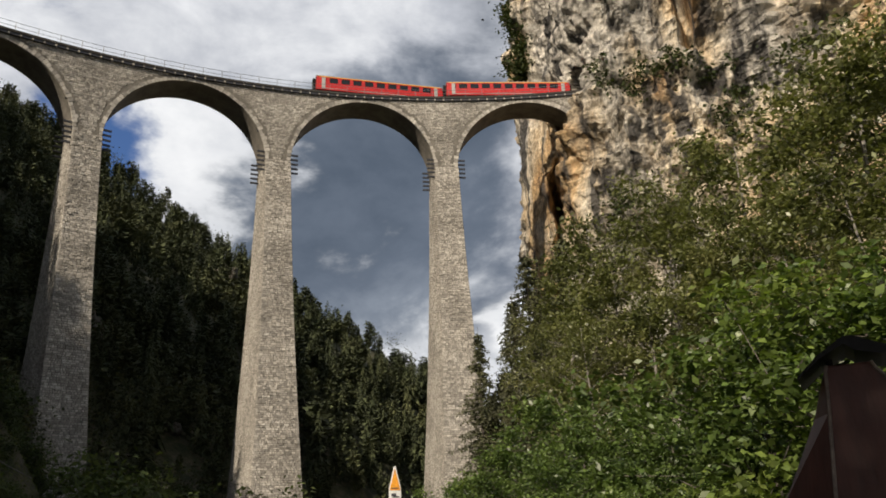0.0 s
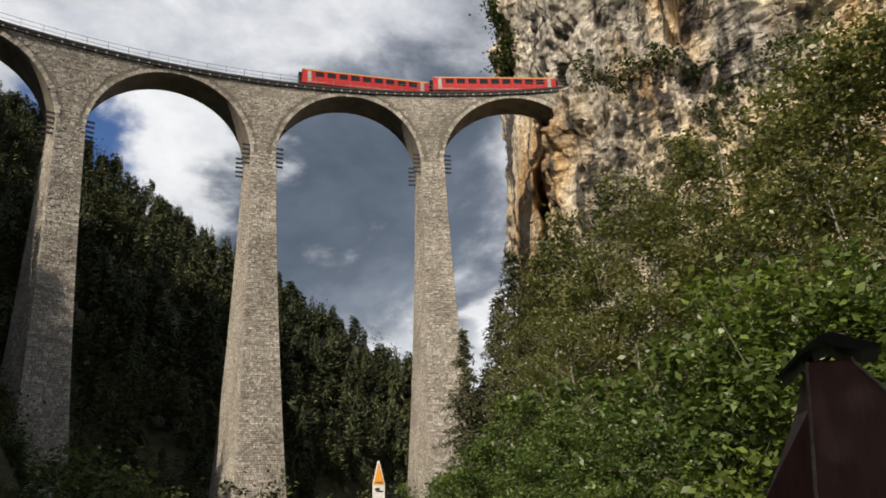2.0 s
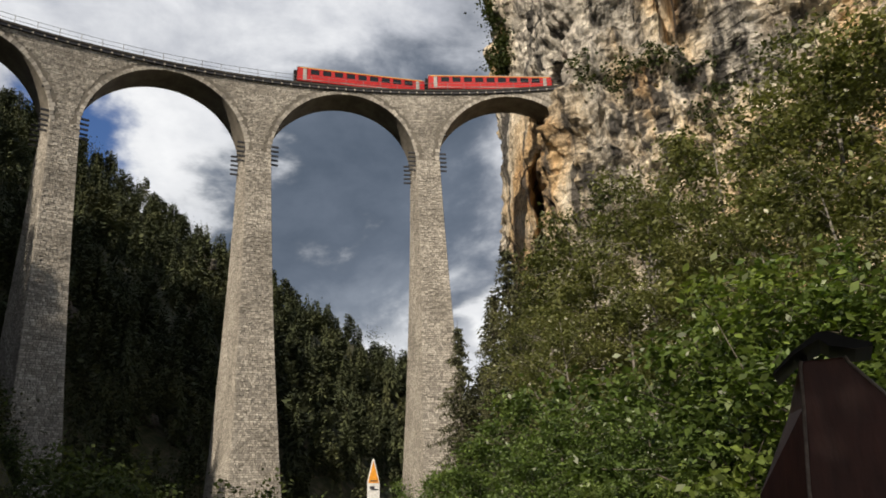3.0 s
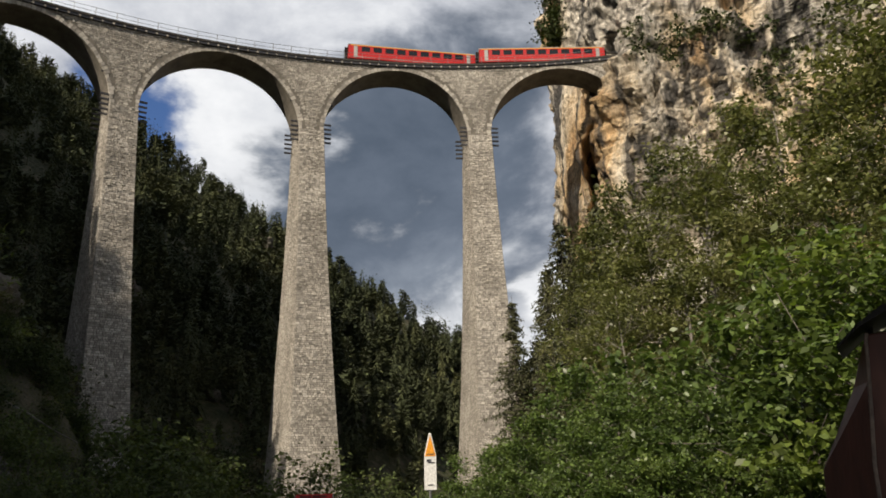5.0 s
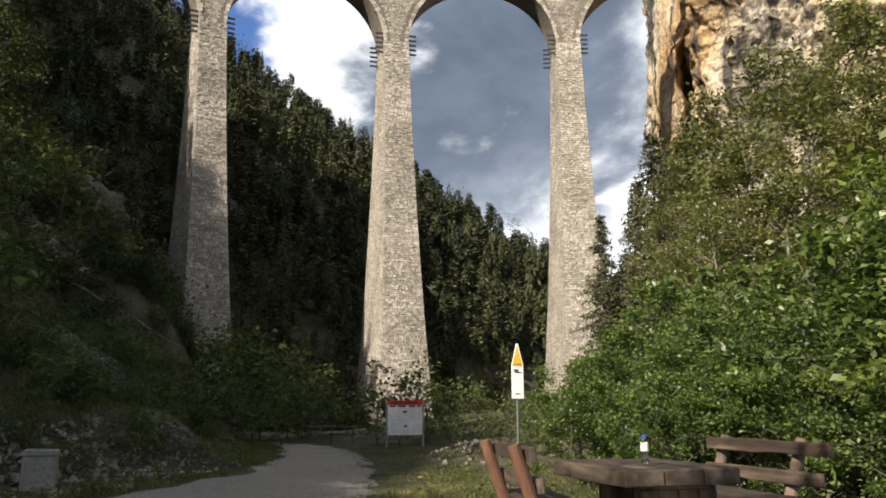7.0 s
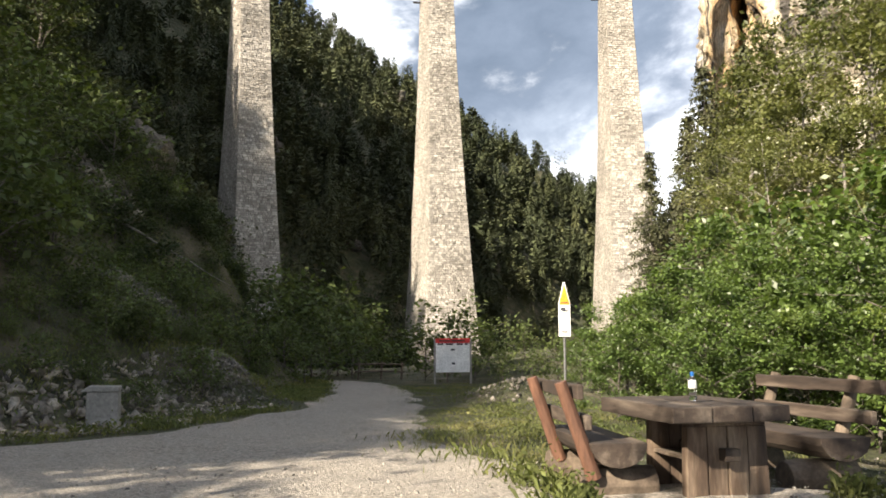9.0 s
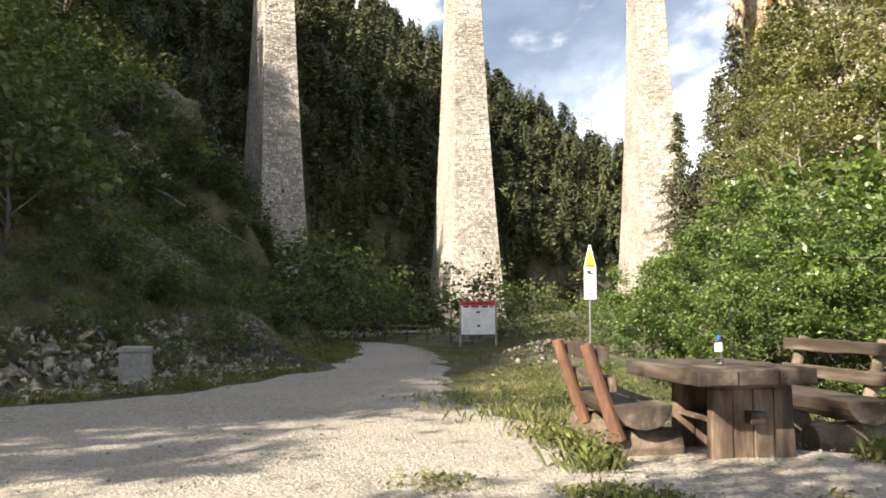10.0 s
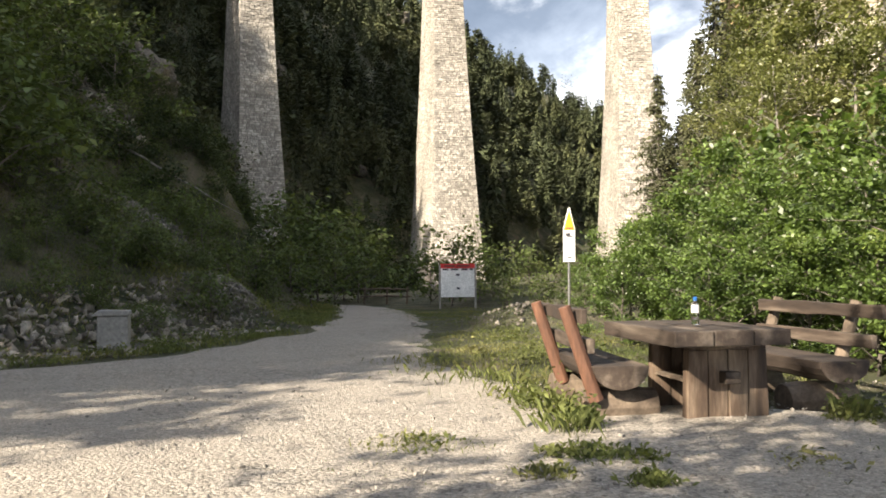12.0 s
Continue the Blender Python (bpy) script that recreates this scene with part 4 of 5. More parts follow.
def far_woods():
    """Spruces and some broadleaf crowns over the hillside, joined."""
    vs, qs, vb, qb = [], [], [], []
    off = offb = 0
    kinds = []
    for k in range(12):
        # even: pointed spruces; odd: pines with a rounded crown on a bare stem
        c, tri = [], []
        pine, fine = k % 2 == 1, k >= 6
        levels = 24 if fine else 20
        for i in range(levels):
            f = (0.3 if pine else 0.06) + (0.68 if pine else 0.92) * i / levels
            reach = 0.17 * math.sqrt(max(0.04, 1 - ((f - 0.62) / 0.4) ** 2)) if pine else 0.19 * (1 - f) ** 0.75 + 0.012
            for b in range(14 if fine else 10):
                a = rng.random() * 6.28
                rr = reach * (0.45 + 0.75 * rng.random())
                wdt = rr * (0.11 if fine else 0.16)
                d, s = np.array([math.cos(a), math.sin(a), 0]), np.array([-math.sin(a), math.cos(a), 0])
                base = d * rr * 0.2 + np.array([0, 0, f + 0.02])
                tip = d * rr + np.array([0, 0, f + (0.015 if pine else -0.4 * rr) + 0.02 * rng.normal()])
                midp = d * rr * 0.65 + np.array([0, 0, f + 0.012 * rng.normal()])
                tilt = np.array([0, 0, wdt * rng.normal() * 0.7])
                o = len(c)
                c += [base, midp + s * wdt + tilt, tip, midp - s * wdt - tilt]
                tri.append((o, o + 1, o + 2, o + 3))
        o = len(c)
        c += [np.array(p) for p in ((0.012, 0, 0), (0, 0.012, 0), (0, 0, 1.0), (-0.01, -0.008, 0))]
        tri.append((o, o + 1, o + 2, o + 3))
        kinds.append((np.array(c), np.array(tri)))
    made = 0
    tries = 0
    while made < 3900 and tries < 60000:
        tries += 1
        az = -46 + 66 * rng.random()
        r = 70 + 270 * rng.random() ** 0.85
        x, y = polar(az, r)
        s = foot(y) - x
        if s < (1.5 if y > 88 else 5) or y > 330 or (y < 80 and s < 20) or (y < 60 and rng.random() < 0.4):
            continue
        if y > 150 and fbm(x * 0.03, y * 0.03, 30.0) < -0.4:
            continue
        made += 1
        z = height(x, y)
        h = (5 + 8 * rng.random() + (1.5 if y > 150 else 0)) * (0.7 if s < 14 or y < 85 else 1)
        if rng.random() < (0.2 if x < 0 else 0.08):
            n = 420 if y < 150 else 200
            c = rng.normal(size=(n, 3)) * np.array([0.2, 0.2, 0.22]) * h * 0.8 + np.array([x, y, z + h * 0.55])
            v, q = leaf_cloud(c, 0.34 if y < 150 else 0.52, 0.1, 0.7)
            vb.append(v)
            qb.append(q + offb)
            offb += len(v)
            continue
        c, t = kinds[made % 6 + (6 if y < 175 else 0)]
        wide = h * (0.72 + 0.55 * rng.random())
        a = rng.random() * 6.28
        rot = np.array([[math.cos(a), -math.sin(a), 0], [math.sin(a), math.cos(a), 0], [0, 0, 1]])
        v = (c @ rot.T) * np.array([wide, wide, h]) + np.array([x, y, z - 0.3])
        vs.append(v)
        qs.append(t + off)
        off += len(v)
    ob = new("spruce_forest", fast_mesh("spruce_forest", np.concatenate(vs), np.concatenate(qs), NEEDLE))
    tagged(ob, "dark spruce forest covering the steep hillside", "forest", kind="stuff")
    ob = new("broadleaf_forest", fast_mesh("broadleaf_forest", np.concatenate(vb), np.concatenate(qb), FOREST_LEAF))
    tagged(ob, "green broadleaf crowns scattered through the spruce forest", "forest", kind="stuff")


far_woods()


def cliff_plants():
    """Tufts of shrubs on ledges and along the cliff's edge, rooted on the rock."""
    pts = np.array(LEDGES)
    cs = []
    seeds = pts[rng.integers(0, len(pts), 1500)]
    for x, y, z, u in seeds:
        edge = u < 80
        if not edge and fbm(u * 0.045, z * 0.05, 12.0) < 0.12:
            continue
        n = 30 if not edge else 70
        size = (0.8 + 0.9 * rng.random()) * (1.3 if edge else 1)
        cs.append(rng.normal(size=(n, 3)) * np.array([1, 1, 0.8]) * size * 0.6 + np.array([x, y, z + 0.3]))
    v, q = leaf_cloud(np.concatenate(cs), 0.55, 0.1, 0.7)
    ob = new("cliff_shrubs", fast_mesh("cliff_shrubs", v, q, LEAF_DARK))
    tagged(ob, "dark shrubs clinging to ledges of the cliff", "shrubs", kind="stuff")


cliff_plants()


def rock_outcrop(az, r, size):
    x, y = polar(az, r)
    bm = bmesh.new()
    bmesh.ops.create_icosphere(bm, subdivisions=4, radius=1.0)
    for v in bm.verts:
        n = v.co.normalized()
        v.co = v.co * (1 + 0.35 * noise.fractal(n * 1.7 + Vector((az, r, 0)), 0.9, 2.0, 5))
        v.co = Vector((v.co.x * size, v.co.y * size, v.co.z * size * 0.8))
    me = bpy.data.meshes.new("rock_outcrop")
    bm.to_mesh(me)
    bm.free()
    me.materials.append(OUTCROP)
    ob = new("rock_outcrop", me)
    ob.matrix_basis = Matrix.Translation((x, y, height(x, y) + size * 0.35)) @ Matrix.Rotation(az, 4, "Z")
    tagged(ob, "bare weathered rock outcrop in the steep forest", "rock", "outcrops on the hillside")


for az, r, size in ((-3.0, 268, 3.6), (-12.5, 150, 4.5), (-9.0, 170, 3.2), (-17.5, 95, 4.5), (-21.0, 88, 4), (-6.0, 135, 1.6), (-24.0, 62, 2.2), (-22.0, 55, 1.6), (-20.3, 47, 1.1), (-25.5, 48, 1.3)):
    rock_outcrop(az, r, size)


def blades(name, spots, label, mat=GRASS):
    """Grass: spots of (x, y, radius, count, length)."""
    vs, qs, o = [], [], 0
    for x, y, rad, n, ln in spots:
        px = x + rng.normal(size=n) * rad * 0.6
        py = y + rng.normal(size=n) * rad * 0.6
        for a, b in zip(px, py):
            z = height(a, b) + 0.02
            t = rng.random() * 6.28
            l = ln * (0.5 + 0.9 * rng.random())
            w = 0.002 + 0.003 * rng.random() + l * 0.006
            dx, dy = math.cos(t), math.sin(t)
            k = l * (0.2 + 0.6 * rng.random())
            vs += [(a - dy * w, b + dx * w, z), (a + dy * w, b - dx * w, z), (a + dx * k * 0.5 + dy * w * 0.6, b + dy * k * 0.5 - dx * w * 0.6, z + l * 0.7), (a + dx * k, b + dy * k, z + l * 0.85)]
            qs.append((o, o + 1, o + 2, o + 3))
            o += 4
    ob = new(name, fast_mesh(name, vs, qs, mat))
    return tagged(ob, label, "grass", kind="stuff")


spots = []
for i in range(230):
    y = 9.5 + 27 * rng.random()
    spots.append((side(ROAD_L, y) - 0.25 - 0.9 * rng.random(), y, 0.4, 80, 0.09))
for i in range(280):
    y = 9.0 + 20 * rng.random() ** 1.2
    spots.append((side(ROAD_R, y) - 0.25 + 4.2 * rng.random(), y, 0.5, 90, 0.025 + 0.045 * rng.random()))
for i in range(800):
    y = 11 + 24 * rng.random()
    spots.append((foot(y) - 1.2 - 11 * rng.random() ** 1.2, y, 0.6, 60, 0.05 + 0.09 * rng.random()))
spots += [(0.2, 10.0, 0.7, 120, 0.1), (-0.3, 11.5, 0.6, 90, 0.1), (0.6, 9.2, 0.6, 120, 0.15)]
blades("verge_grass", spots, "sunlit grass and weeds along the track's edges")
spots = [(-0.19, 5.96, 0.28, 90, 0.06), (-0.45, 5.85, 0.2, 50, 0.05), (0.15, 5.8, 0.25, 50, 0.05), (1.03, 5.47, 0.22, 110, 0.06), (0.8, 5.5, 0.2, 60, 0.05), (1.3, 5.4, 0.2, 60, 0.05),
         (1.22, 4.75, 0.12, 120, 0.07), (0.63, 4.96, 0.18, 60, 0.05), (1.12, 6.5, 0.11, 60, 0.17), (1.0, 6.9, 0.13, 60, 0.2), (0.85, 7.5, 0.25, 60, 0.18), (0.75, 8.2, 0.3, 60, 0.14),
         (0.9, 6.3, 0.2, 90, 0.15), (3.35, 6.75, 0.12, 70, 0.2), (2.3, 5.2, 0.3, 40, 0.04), (3.2, 5.5, 0.3, 50, 0.04), (-0.6, 5.0, 0.4, 40, 0.03)]
blades("weeds", spots, "low weeds and dry grass growing through the gravel")


def leafy_weeds(name, spots, label):
    """Low leafy plants: spots of (x, y, radius, count, height)."""
    cs = []
    for x, y, rad, n, tall in spots:
        p = rng.normal(size=(n, 3)) * np.array([rad * 0.5, rad * 0.5, 0])
        p[:, 2] = np.abs(rng.normal(size=n)) * tall * 0.5 * np.exp(-(p[:, 0] ** 2 + p[:, 1] ** 2) / (rad * rad))
        cs.append(p + np.array([x, y, height(x, y) + 0.03]))
    v, q = leaf_cloud(np.concatenate(cs), 0.055, -0.25, 0.5)
    ob = new(name, fast_mesh(name, v, q, GRASS))
    return tagged(ob, label, "weeds", kind="stuff")


spots = [(1.1, 6.45, 0.2, 130, 0.3), (0.95, 6.85, 0.22, 150, 0.4), (0.8, 7.4, 0.25, 150, 0.3), (0.7, 8.1, 0.3, 120, 0.22), (3.3, 6.75, 0.16, 200, 0.35), (3.55, 6.6, 0.14, 120, 0.2),
         (1.22, 4.75, 0.14, 200, 0.08), (1.03, 5.47, 0.22, 200, 0.07), (0.8, 5.5, 0.2, 140, 0.06), (1.3, 5.4, 0.2, 120, 0.06), (-0.19, 5.96, 0.3, 160, 0.06), (0.63, 4.96, 0.16, 120, 0.05), (2.4, 5.3, 0.3, 60, 0.04)]
for i in range(18):
    y = 9.5 + 7 * rng.random()
    spots.append((side(ROAD_R, y) + 0.6 + 2.2 * rng.random(), y, 0.4, 140, 0.2 + 0.15 * rng.random()))
for i in range(60):
    y = 10.5 + 12 * rng.random()
    spots.append((side(ROAD_L, y) - 0.5 - 0.8 * rng.random(), y, 0.4, 120, 0.16 + 0.1 * rng.random()))
leafy_weeds("leafy_weeds", spots, "low leafy weeds in the gravel and along the benches")


def scatter_stones(name, spots, mat, label, category):
    """Angular stones: spots of (x, y, size)."""
    vs, fs, o = [], [], 0
    oct_v = np.array([(x, y, z) for z in (-0.7, 0.7) for x, y in ((-0.8, -0.8), (0.8, -0.8), (0.8, 0.8), (-0.8, 0.8))])
    oct_f = [(3, 2, 1, 0), (4, 5, 6, 7), (0, 1, 5, 4), (1, 2, 6, 5), (2, 3, 7, 6), (3, 0, 4, 7)]
    for x, y, s in spots:
        a = rng.random() * 6.28
        sc = s * (0.5 + 0.7 * rng.random(3)) * np.array([1.3, 0.95, 0.5])
        v = (oct_v + rng.normal(size=oct_v.shape) * 0.24) * sc
        c, d = math.cos(a), math.sin(a)
        v = v @ np.linalg.qr(rng.normal(size=(3, 3)) * np.array([1, 1, 0.6]) + np.array([[c, -d, 0], [d, c, 0], [0, 0, 2.0]]))[0]
        vs.append(v + np.array([x, y, height(x, y) + 0.03 + 0.15 * s]))
        fs += [tuple(i + o for i in quad) for quad in oct_f]
        o += 8
    ob = new(name, fast_mesh(name, np.concatenate(vs), fs, mat))
    return tagged(ob, label, category, kind="stuff")


spots = [(-4 + 9 * rng.random(), 2.6 + 6.5 * rng.random() ** 1.5, 0.004 + 0.016 * rng.random() ** 3) for _ in range(9000)]
scatter_stones("loose_gravel", spots, PEBBLE, "loose pale pebbles on the gravel track", "gravel")
spots = []
for i in range(1500):
    y = 11.0 + 6.5 * rng.random()
    spots.append((foot(y) + 0.35 - 2.6 * rng.random() ** 1.3, y, 0.018 + 0.085 * rng.random() ** 2.4))
for i in range(420):
    (ax, ay), (bx, by) = BARE[i % 3], BARE[i % 3 + 1]
    f = rng.random()
    spots.append((ax + (bx - ax) * f + rng.normal() * 0.45, ay + (by - ay) * f + rng.normal() * 0.5, 0.03 + 0.16 * rng.random() ** 2.2))
scatter_stones("rubble", spots, RUBBLE, "grey broken rubble heaped along the foot of the slope", "rubble")


spots = []
for i in range(1800):
    spots.append((-4.9 + rng.normal() * 0.6, 18.6 + rng.normal() * 0.8, 0.012 + 0.035 * rng.random() ** 2))
for i in range(1100):
    spots.append((-7.4 + rng.normal() * 0.9, 21.3 + rng.normal() * 0.5, 0.015 + 0.04 * rng.random() ** 2))
for i in range(260):
    spots.append((2.0 + rng.normal() * 0.8, 20.0 + rng.normal() * 0.8, 0.015 + 0.045 * rng.random() ** 2))
scatter_stones("gravel_heap", spots, HEAP, "pale heaps of crushed stone on the bank", "gravel heap")


# ---------------------------------------------------------------- picnic place
TURN = math.atan2(0.175, 0.985)
LOCAL = Matrix.Rotation(TURN, 4, "Z")


def split_log(g, length, radius, flat=0.1, x=0.0, z=0.0, y0=0.0):
    """Half-round beam along y, flat side up, with slightly uneven ends and surface."""
    n, sides = 9, 10
    o = len(g.v)
    for i in range(n):
        y = y0 + length * i / (n - 1)
        for s in range(sides + 1):
            a = math.pi + math.pi * s / sides
            r = radius * (1 + 0.05 * fbm(i * 0.6, s * 0.5, length))
            g.v.append((x + r * math.cos(a), y + (0.02 * fbm(s, 2.0) if i in (0, n - 1) else 0), z + r * math.sin(a) * 0.85))
    k = sides + 1
    for i in range(n - 1):
        for s in range(sides):
            a = o + i * k + s
            g.f.append((a, a + 1, a + k + 1, a + k))
        a = o + i * k
        g.f.append((a + sides, a, a + k, a + k + sides))
    g.f.append(tuple(o + s for s in range(sides, -1, -1)))
    g.f.append(tuple(o + (n - 1) * k + s for s in range(k)))


def plank(g, x0, x1, y0, y1, z0, z1, wob=0.012):
    """A board with a wavy waney edge, along y."""
    n = 10
    o = len(g.v)
    for i in range(n):
        y = y0 + (y1 - y0) * i / (n - 1)
        a, b = wob * fbm(i * 0.7, x0 * 9, z0 * 5), wob * fbm(i * 0.6, x1 * 9 + 4, z0 * 5)
        g.v += [(x0 + a, y, z0 + b), (x1 + b, y, z0 + a), (x1 + b, y, z1 - a), (x0 + a, y, z1 - b)]
    for i in range(n - 1):
        for j in range(4):
            p, q = o + i * 4 + j, o + i * 4 + (j + 1) % 4
            g.f.append((p, p + 4, q + 4, q))
    e = o + (n - 1) * 4
    g.f += [(o, o + 1, o + 2, o + 3), (e + 3, e + 2, e + 1, e)]


def picnic_table():
    m = Matrix.Translation((2.31, 6.55, 0.03)) @ LOCAL
    th = thing("picnic_table", m, "heavy weathered timber picnic table on plank trestles", "table")
    xs = [-0.56, -0.22, 0.13, 0.46]
    for i in range(3):
        g = Geo()
        plank(g, xs[i] + 0.004, xs[i + 1] - 0.004, -0.15 + 0.015 * i, 1.33 - 0.02 * i, 0.635, 0.765, 0.008)
        part("top_plank", g, TIMBER_ALONG, th, bevel=0.012)
    for y in (0.29, 0.98):
        leg = Geo()
        plank(leg, -0.24, 0.46, y - 0.04, y + 0.04, 0.575, 0.633, 0.004)
        part("cross_bearer", leg, TIMBER, th, bevel=0.008)
        for i in range(4):
            p = Geo()
            x0 = -0.25 + 0.18 * i
            p.hexa([(x0 + 0.004 - 0.02 * (i == 0), y - 0.05 + 0.01 * (i % 2), -0.05), (x0 + 0.176 + 0.02 * (i == 3), y - 0.05 + 0.01 * (i % 2), -0.05), (x0 + 0.176 + 0.02 * (i == 3), y + 0.05, -0.05), (x0 + 0.004 - 0.02 * (i == 0), y + 0.05, -0.05),
                        (x0 + 0.004, y - 0.05 + 0.01 * (i % 2), 0.575), (x0 + 0.176, y - 0.05 + 0.01 * (i % 2), 0.575), (x0 + 0.176, y + 0.05, 0.575), (x0 + 0.004, y + 0.05, 0.575)])
            part("leg_plank", p, TIMBER, th, bevel=0.01)
    s = Geo()
    plank(s, 0.03, 0.17, 0.14, 1.12, 0.3, 0.4, 0.004)
    part("stretcher", s, TIMBER_ALONG, th, "stretcher beam whose wedged end pokes through the trestle", bevel=0.008)
    f = Geo()
    plank(f, -0.23, 0.0, 0.26, 0.92, 0.3, 0.325, 0.003)
    part("shelf", f, TIMBER_END, th)
    return th


picnic_table()


def bench(m, label, length, posts=TIMBER_RED):
    th = thing("log_bench", m, label, "bench", "benches at the table")
    g = Geo()
    split_log(g, length, 0.245, z=0.5)
    part("seat", g, TIMBER_ALONG, th, "split-log seat, flat side up", bevel=0.01)
    for y in (0.28, length - 0.35):
        g = Geo()
        pts = [Vector((-0.3 + 0.68 * i / 5, y, 0.13 + 0.01 * fbm(i, y))) for i in range(6)]
        g.tube(pts, [0.15, 0.165, 0.165, 0.16, 0.16, 0.15], 12)
        part("support_log", g, TIMBER_END, th, "short round log under the seat", smooth=False, bevel=0.01)
    for y in (0.1, length - 0.45):
        g = Geo()
        pts = [Vector((-0.19 - 0.27 * i / 5, y, 0.2 + 0.8 * i / 5)) for i in range(6)]
        g.tube(pts, [0.066, 0.064, 0.062, 0.06, 0.058, 0.055], 9)
        part("back_post", g, posts, th, "slanting round post", bevel=0.006)
    for z, e in ((0.6, 0.06), (0.86, 0.1)):
        g = Geo()
        x = -0.19 - 0.27 * (z - 0.2) / 0.8 + 0.085
        plank(g, x - 0.03, x + 0.03, -0.05 if z > 0.7 else 0.05, length + e, z, z + 0.125, 0.012)
        part("back_board", g, TIMBER_ALONG, th, bevel=0.012)
    return th


bench(Matrix.Translation((1.49, 6.83, -0.03)) @ Matrix.Rotation(TURN - 0.09, 4, "Z"), "rough split-log bench with reddish slanting back posts", 1.75)
bench(Matrix.Translation((3.18, 8.86, -0.03)) @ Matrix.Rotation(math.pi + TURN, 4, "Z"), "rough split-log bench with grey plank backrest among the bushes", 1.8, TIMBER_END)


def lathe(g, profile, sides=16, centre=(0, 0)):
    o = len(g.v)
    for r, z in profile:
        for s in range(sides):
            a = 2 * math.pi * s / sides
            g.v.append((centre[0] + r * math.cos(a), centre[1] + r * math.sin(a), z))
    for i in range(len(profile) - 1):
        for s in range(sides):
            a, b = o + i * sides + s, o + i * sides + (s + 1) % sides
            g.f.append((a, b, b + sides, a + sides))
    g.f.append(tuple(range(o + sides - 1, o - 1, -1)))
    e = o + (len(profile) - 1) * sides
    g.f.append(tuple(range(e, e + sides)))


bottle = thing("water_bottle", Matrix.Translation((2.12, 6.85, 0.812)), "clear plastic water bottle with a blue cap on the table", "bottle")
g = Geo()
lathe(g, [(0.028, 0), (0.033, 0.006), (0.033, 0.06), (0.0305, 0.066), (0.033, 0.072), (0.033, 0.15), (0.028, 0.175), (0.014, 0.198), (0.013, 0.205)])
part("body", g, BOTTLE, bottle, smooth=True)
g = Geo()
lathe(g, [(0.0335, 0.1), (0.0338, 0.104), (0.0338, 0.15), (0.031, 0.166)])
part("label", g, WHITE, bottle, "white and blue paper label")
g = Geo()
lathe(g, [(0.0165, 0.2), (0.0168, 0.205), (0.0165, 0.23), (0.013, 0.235)])
part("cap", g, BLUE, bottle, "blue screw cap")


# ---------------------------------------------------------------- signs, block, fence
def trail_sign():
    th = thing("trail_sign", pose(2.69, 17.4, height(2.69, 17.4), 0, 0.4, 0), "narrow pointed white sign with an orange triangle on a grey post", "sign")
    g = Geo()
    g.tube([(0, 0, -0.1), (0, 0, 1.62)], [0.028, 0.028], 10)
    part("post", g, STEEL, th, "thin galvanised post")
    w, z0, z1, z2 = 0.128, 1.5, 2.2, 2.66
    g = Geo()
    sh = [(-w, z0), (w, z0), (w, z1), (0.02, z2), (-0.02, z2), (-w, z1)]
    g.v = [(x, y, z) for y in (-0.05, -0.03) for x, z in sh]
    g.f = [tuple(range(5, -1, -1)), tuple(range(6, 12))] + [(i, (i + 1) % 6, (i + 1) % 6 + 6, i + 6) for i in range(6)]
    plate = part("plate", g, WHITE, th, "white plate", bevel=0.004)
    g = Geo()
    tri = [(-w + 0.014, z1 - 0.02), (w - 0.014, z1 - 0.02), (0, z2 - 0.045)]
    g.v = [(x, y, z) for y in (-0.056, -0.048) for x, z in tri]
    g.f = [(2, 1, 0), (3, 4, 5), (0, 1, 4, 3), (1, 2, 5, 4), (2, 0, 3, 5)]
    part("triangle", g, ORANGE, plate, "orange warning triangle")
    for x, z, a, b in ((-0.03, 2.09, 0.1, 0.05), (0.02, 2.05, 0.14, 0.025), (0.0, 1.6, 0.12, 0.02), (0, 2.22, 0.16, 0.02)):
        g = Geo()
        g.box((x, -0.058, z), (a, 0.006, b))
        part("print", g, INK, plate)


trail_sign()


def notice_board():
    th = thing("notice_board", pose(0.54, 30.0, height(0.54, 30.0), 0, 0, 4), "white notice board with a red header on two posts", "notice board")
    g = Geo()
    g.box((0, 0, 0.93), (1.24, 0.05, 1.06))
    panel = part("panel", g, WHITE, th, "white panel", bevel=0.006)
    g = Geo()
    g.box((0, -0.004, 1.545), (1.26, 0.07, 0.17))
    part("header", g, RED, panel, "red header strip")
    for i, (x, z, a, b) in enumerate(((-0.45, 1.42, 0.22, 0.06), (-0.12, 1.42, 0.28, 0.06), (0.25, 1.42, 0.22, 0.06), (0.5, 1.42, 0.12, 0.06), (0.0, 1.22, 0.14, 0.07), (0.02, 0.72, 0.12, 0.08), (-0.3, 1.55, 0.4, 0.05), (0.2, 1.55, 0.5, 0.05))):
        q = Geo()
        q.box((x, -0.046 if z > 1.5 else -0.032, z), (a, 0.012, b))
        part("lettering_bar", q, DARKWOOD if z > 1.5 else INK, panel)
    for x in (-0.66, 0.66):
        g = Geo()
        g.box((x, 0.02, 0.75), (0.07, 0.07, 1.7))
        part("post", g, CONCRETE, th, "grey post", bevel=0.006)


notice_board()

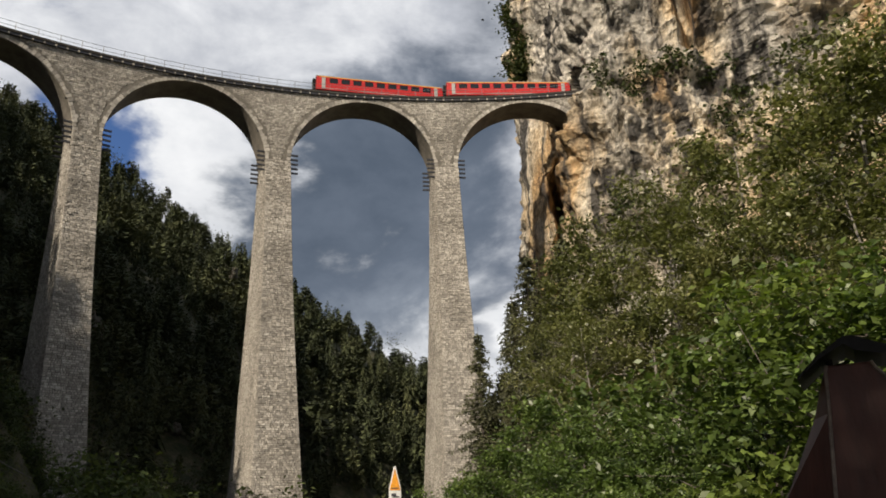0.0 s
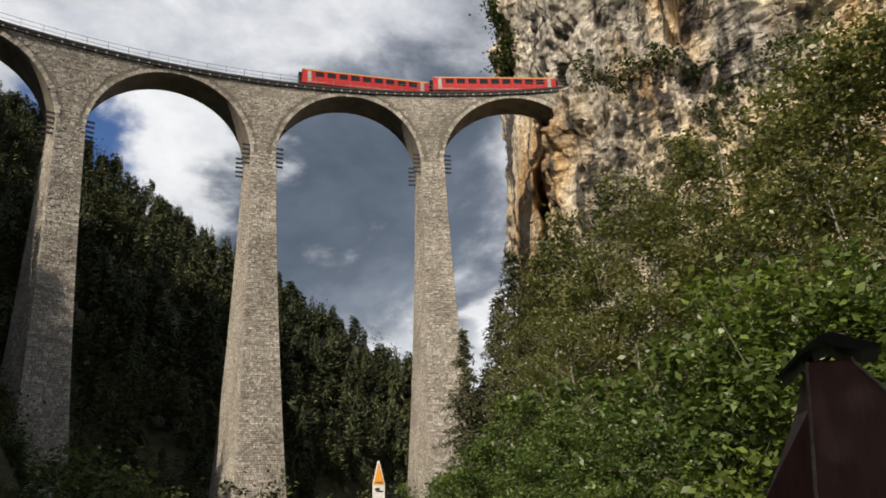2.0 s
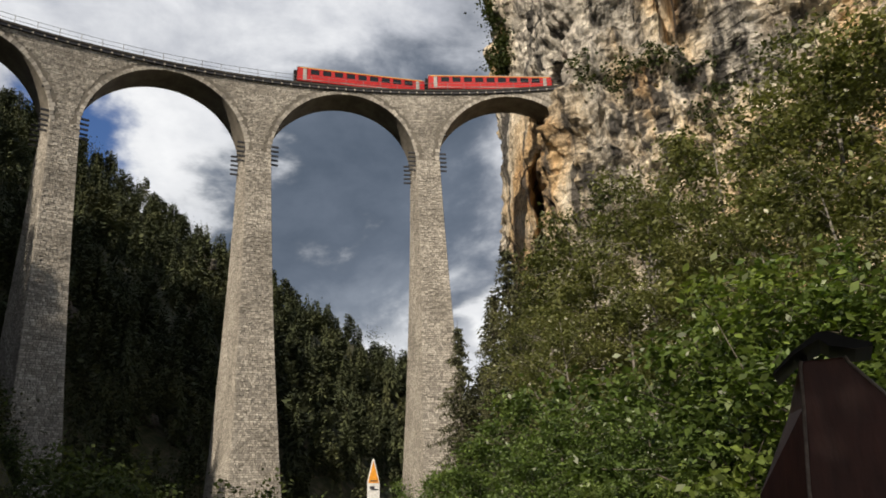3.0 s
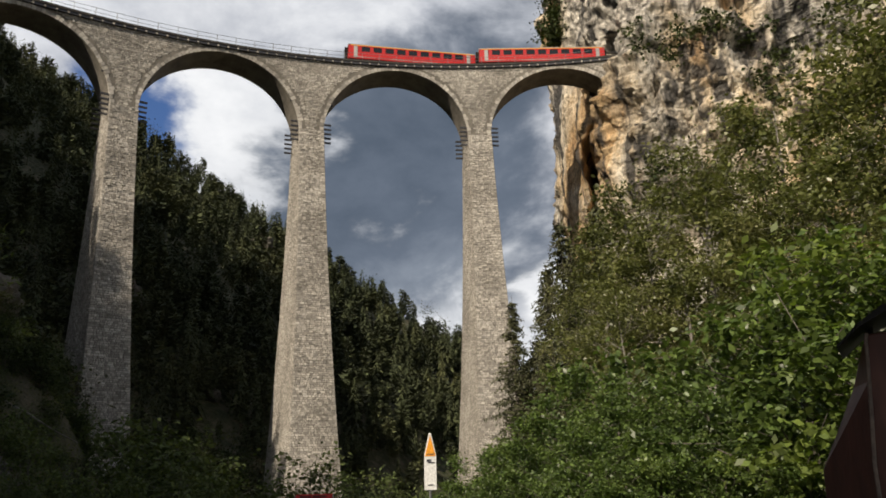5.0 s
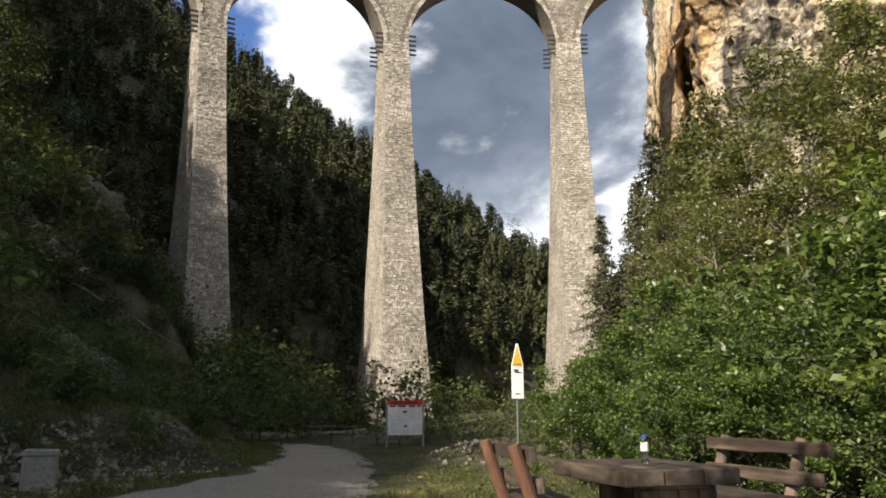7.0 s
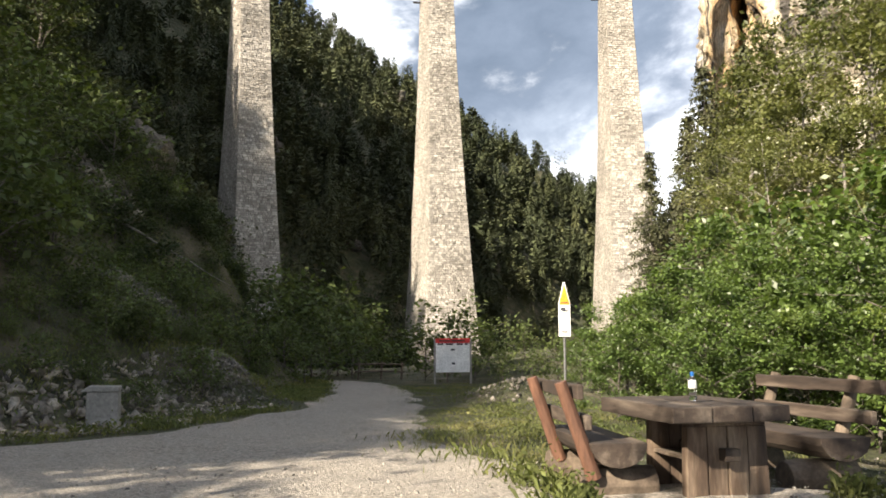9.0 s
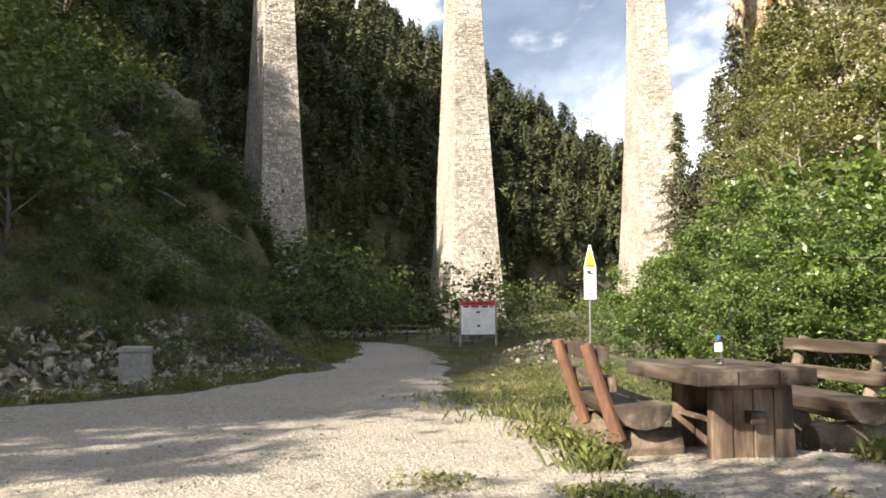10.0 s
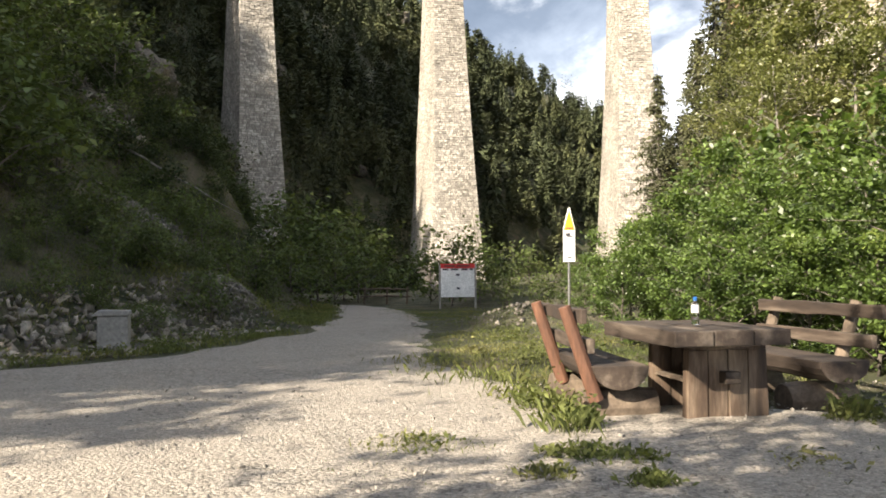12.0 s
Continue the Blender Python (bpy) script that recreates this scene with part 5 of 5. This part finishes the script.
g = Geo()
g.hexa([(-0.24, -0.2, -0.1), (0.25, -0.2, -0.1), (0.25, 0.2, -0.1), (-0.24, 0.2, -0.1), (-0.235, -0.19, 0.6), (0.235, -0.19, 0.6), (0.235, 0.19, 0.61), (-0.235, 0.19, 0.62)])
g.hexa([(-0.34, -0.21, 0.602), (0.25, -0.21, 0.602), (0.25, 0.21, 0.612), (-0.34, 0.21, 0.622), (-0.22, -0.2, 0.69), (0.245, -0.2, 0.68), (0.245, 0.2, 0.69), (-0.24, 0.2, 0.7)])
blk = part("concrete_block", g, CONCRETE, bevel=0.018)
blk.matrix_basis = Matrix.Translation((-5.36, 13.25, height(-5.36, 13.25))) @ Matrix.Rotation(0.25, 4, "Z")
tagged(blk, "weathered grey concrete block at the track's edge", "block")

fence = thing("wooden_fence", Matrix.Translation((-2.4, 34.5, height(-2.4, 34.5))), "low grey wooden rail fence beyond the track", "fence")
for x in (-0.95, 0.0, 0.85):
    g = Geo()
    g.tube([(x, 0, -0.1), (x + 0.04, 0, 0.75)], [0.05, 0.045], 7)
    part("post", g, TIMBER_END, fence)
for z in (0.35, 0.65):
    g = Geo()
    g.tube([(-1.1, -0.05, z), (0, -0.05, z + 0.02), (1.0, -0.05, z - 0.02)], [0.035, 0.04, 0.035], 6)
    part("rail", g, TIMBER_END, fence)

a, b = (Vector((x, y, height(x, y) + 0.7)) for x, y in ((-10.2, 25.3), (-7.1, 28.7)))
pts = [a.lerp(b, i / 5) + Vector((0, 0, 0.05 * (i % 2))) for i in range(6)]
g = Geo()
g.tube(pts, [0.04, 0.038, 0.034, 0.03, 0.024, 0.012], 7)
tagged(part("fallen_trunk", g, BARK_PALE, smooth=True), "bare pale fallen trunk lying on the shrubs of the slope", "dead tree")

x, y = polar(21.1, 33)
g = Geo()
g.tube([(x, y, height(x, y)), (x + 0.1, y, 4.5), (x + 0.25, y, 7.6), (x + 0.6, y, 9.2)], [0.14, 0.12, 0.08, 0.02], 7)
g.tube([(x + 0.1, y, 4.9), (x - 0.7, y, 6.6)], [0.06, 0.02], 6)
tagged(part("dead_tree", g, BARK_PALE, smooth=True), "bare pale dead trunk among the leafy trees", "dead tree")


# ---------------------------------------------------------------- tapered timber post with its black cap, close by
def capped_post():
    m = Matrix.Translation((1.385, 1.71, 0.0)) @ Matrix.Rotation(radians(-39), 4, "Z")
    th = thing("capped_timber_post", m, "dark brown tapered timber post under a black bent metal cap", "post")
    g = Geo()
    prof = [(-0.02, -0.085, 0.24, -0.215), (1.0, -0.085, 0.24, -0.215), (1.3, -0.078, 0.225, -0.2), (1.49, -0.058, 0.13, -0.1), (1.585, -0.05, 0.056, -0.066), (1.6, -0.046, 0.05, -0.058)]
    for z, fl, fr, bl in prof:
        g.v += [(fl, -0.07, z), (fr, -0.07, z), (fr - 0.01, 0.08, z), (bl, 0.06, z)]
    for i in range(len(prof) - 1):
        for j in range(4):
            a, b = i * 4 + j, i * 4 + (j + 1) % 4
            g.f.append((a, b, b + 4, a + 4))
    e = (len(prof) - 1) * 4
    g.f += [(3, 2, 1, 0), (e, e + 1, e + 2, e + 3)]
    part("body", g, DARKWOOD, th, "dark reddish-brown stained timber", bevel=0.006)
    for s in (1, 2):
        g = Geo()
        g.tube([(row[s], -0.071, row[0]) for row in prof[1:]], [0.0045] * 5, 6)
        part("worn_edge", g, WORN, th, "pale worn edge")
    g = Geo()
    roof = [(-0.112, 1.575), (-0.06, 1.622), (0.0, 1.66), (0.02, 1.66), (0.075, 1.635), (0.112, 1.622)]
    low = [(-0.112, 1.568), (-0.06, 1.612), (0.0, 1.642), (0.02, 1.625), (0.075, 1.61), (0.112, 1.612)]
    n = len(roof)
    for y in (-0.1, 0.1):
        g.v += [(x, y, z) for x, z in roof] + [(x, y, z) for x, z in low]
    for i in range(n - 1):
        g.f += [(i, i + 1, 2 * n + i + 1, 2 * n + i), (n + i + 1, n + i, 3 * n + i, 3 * n + i + 1), (i + 1, i, n + i, n + i + 1), (2 * n + i, 2 * n + i + 1, 3 * n + i + 1, 3 * n + i)]
    g.f += [(0, 2 * n, 3 * n, n), (n - 1, 2 * n - 1, 4 * n - 1, 3 * n - 1)]
    part("cap", g, BLACK, th, "black bent sheet-metal cap")
    g = Geo()
    g.tube([(-0.04, 0.0, 1.58), (-0.04, 0.0, 1.635)], [0.008, 0.008], 6)
    part("cap_stay", g, BLACK, th)


capped_post()
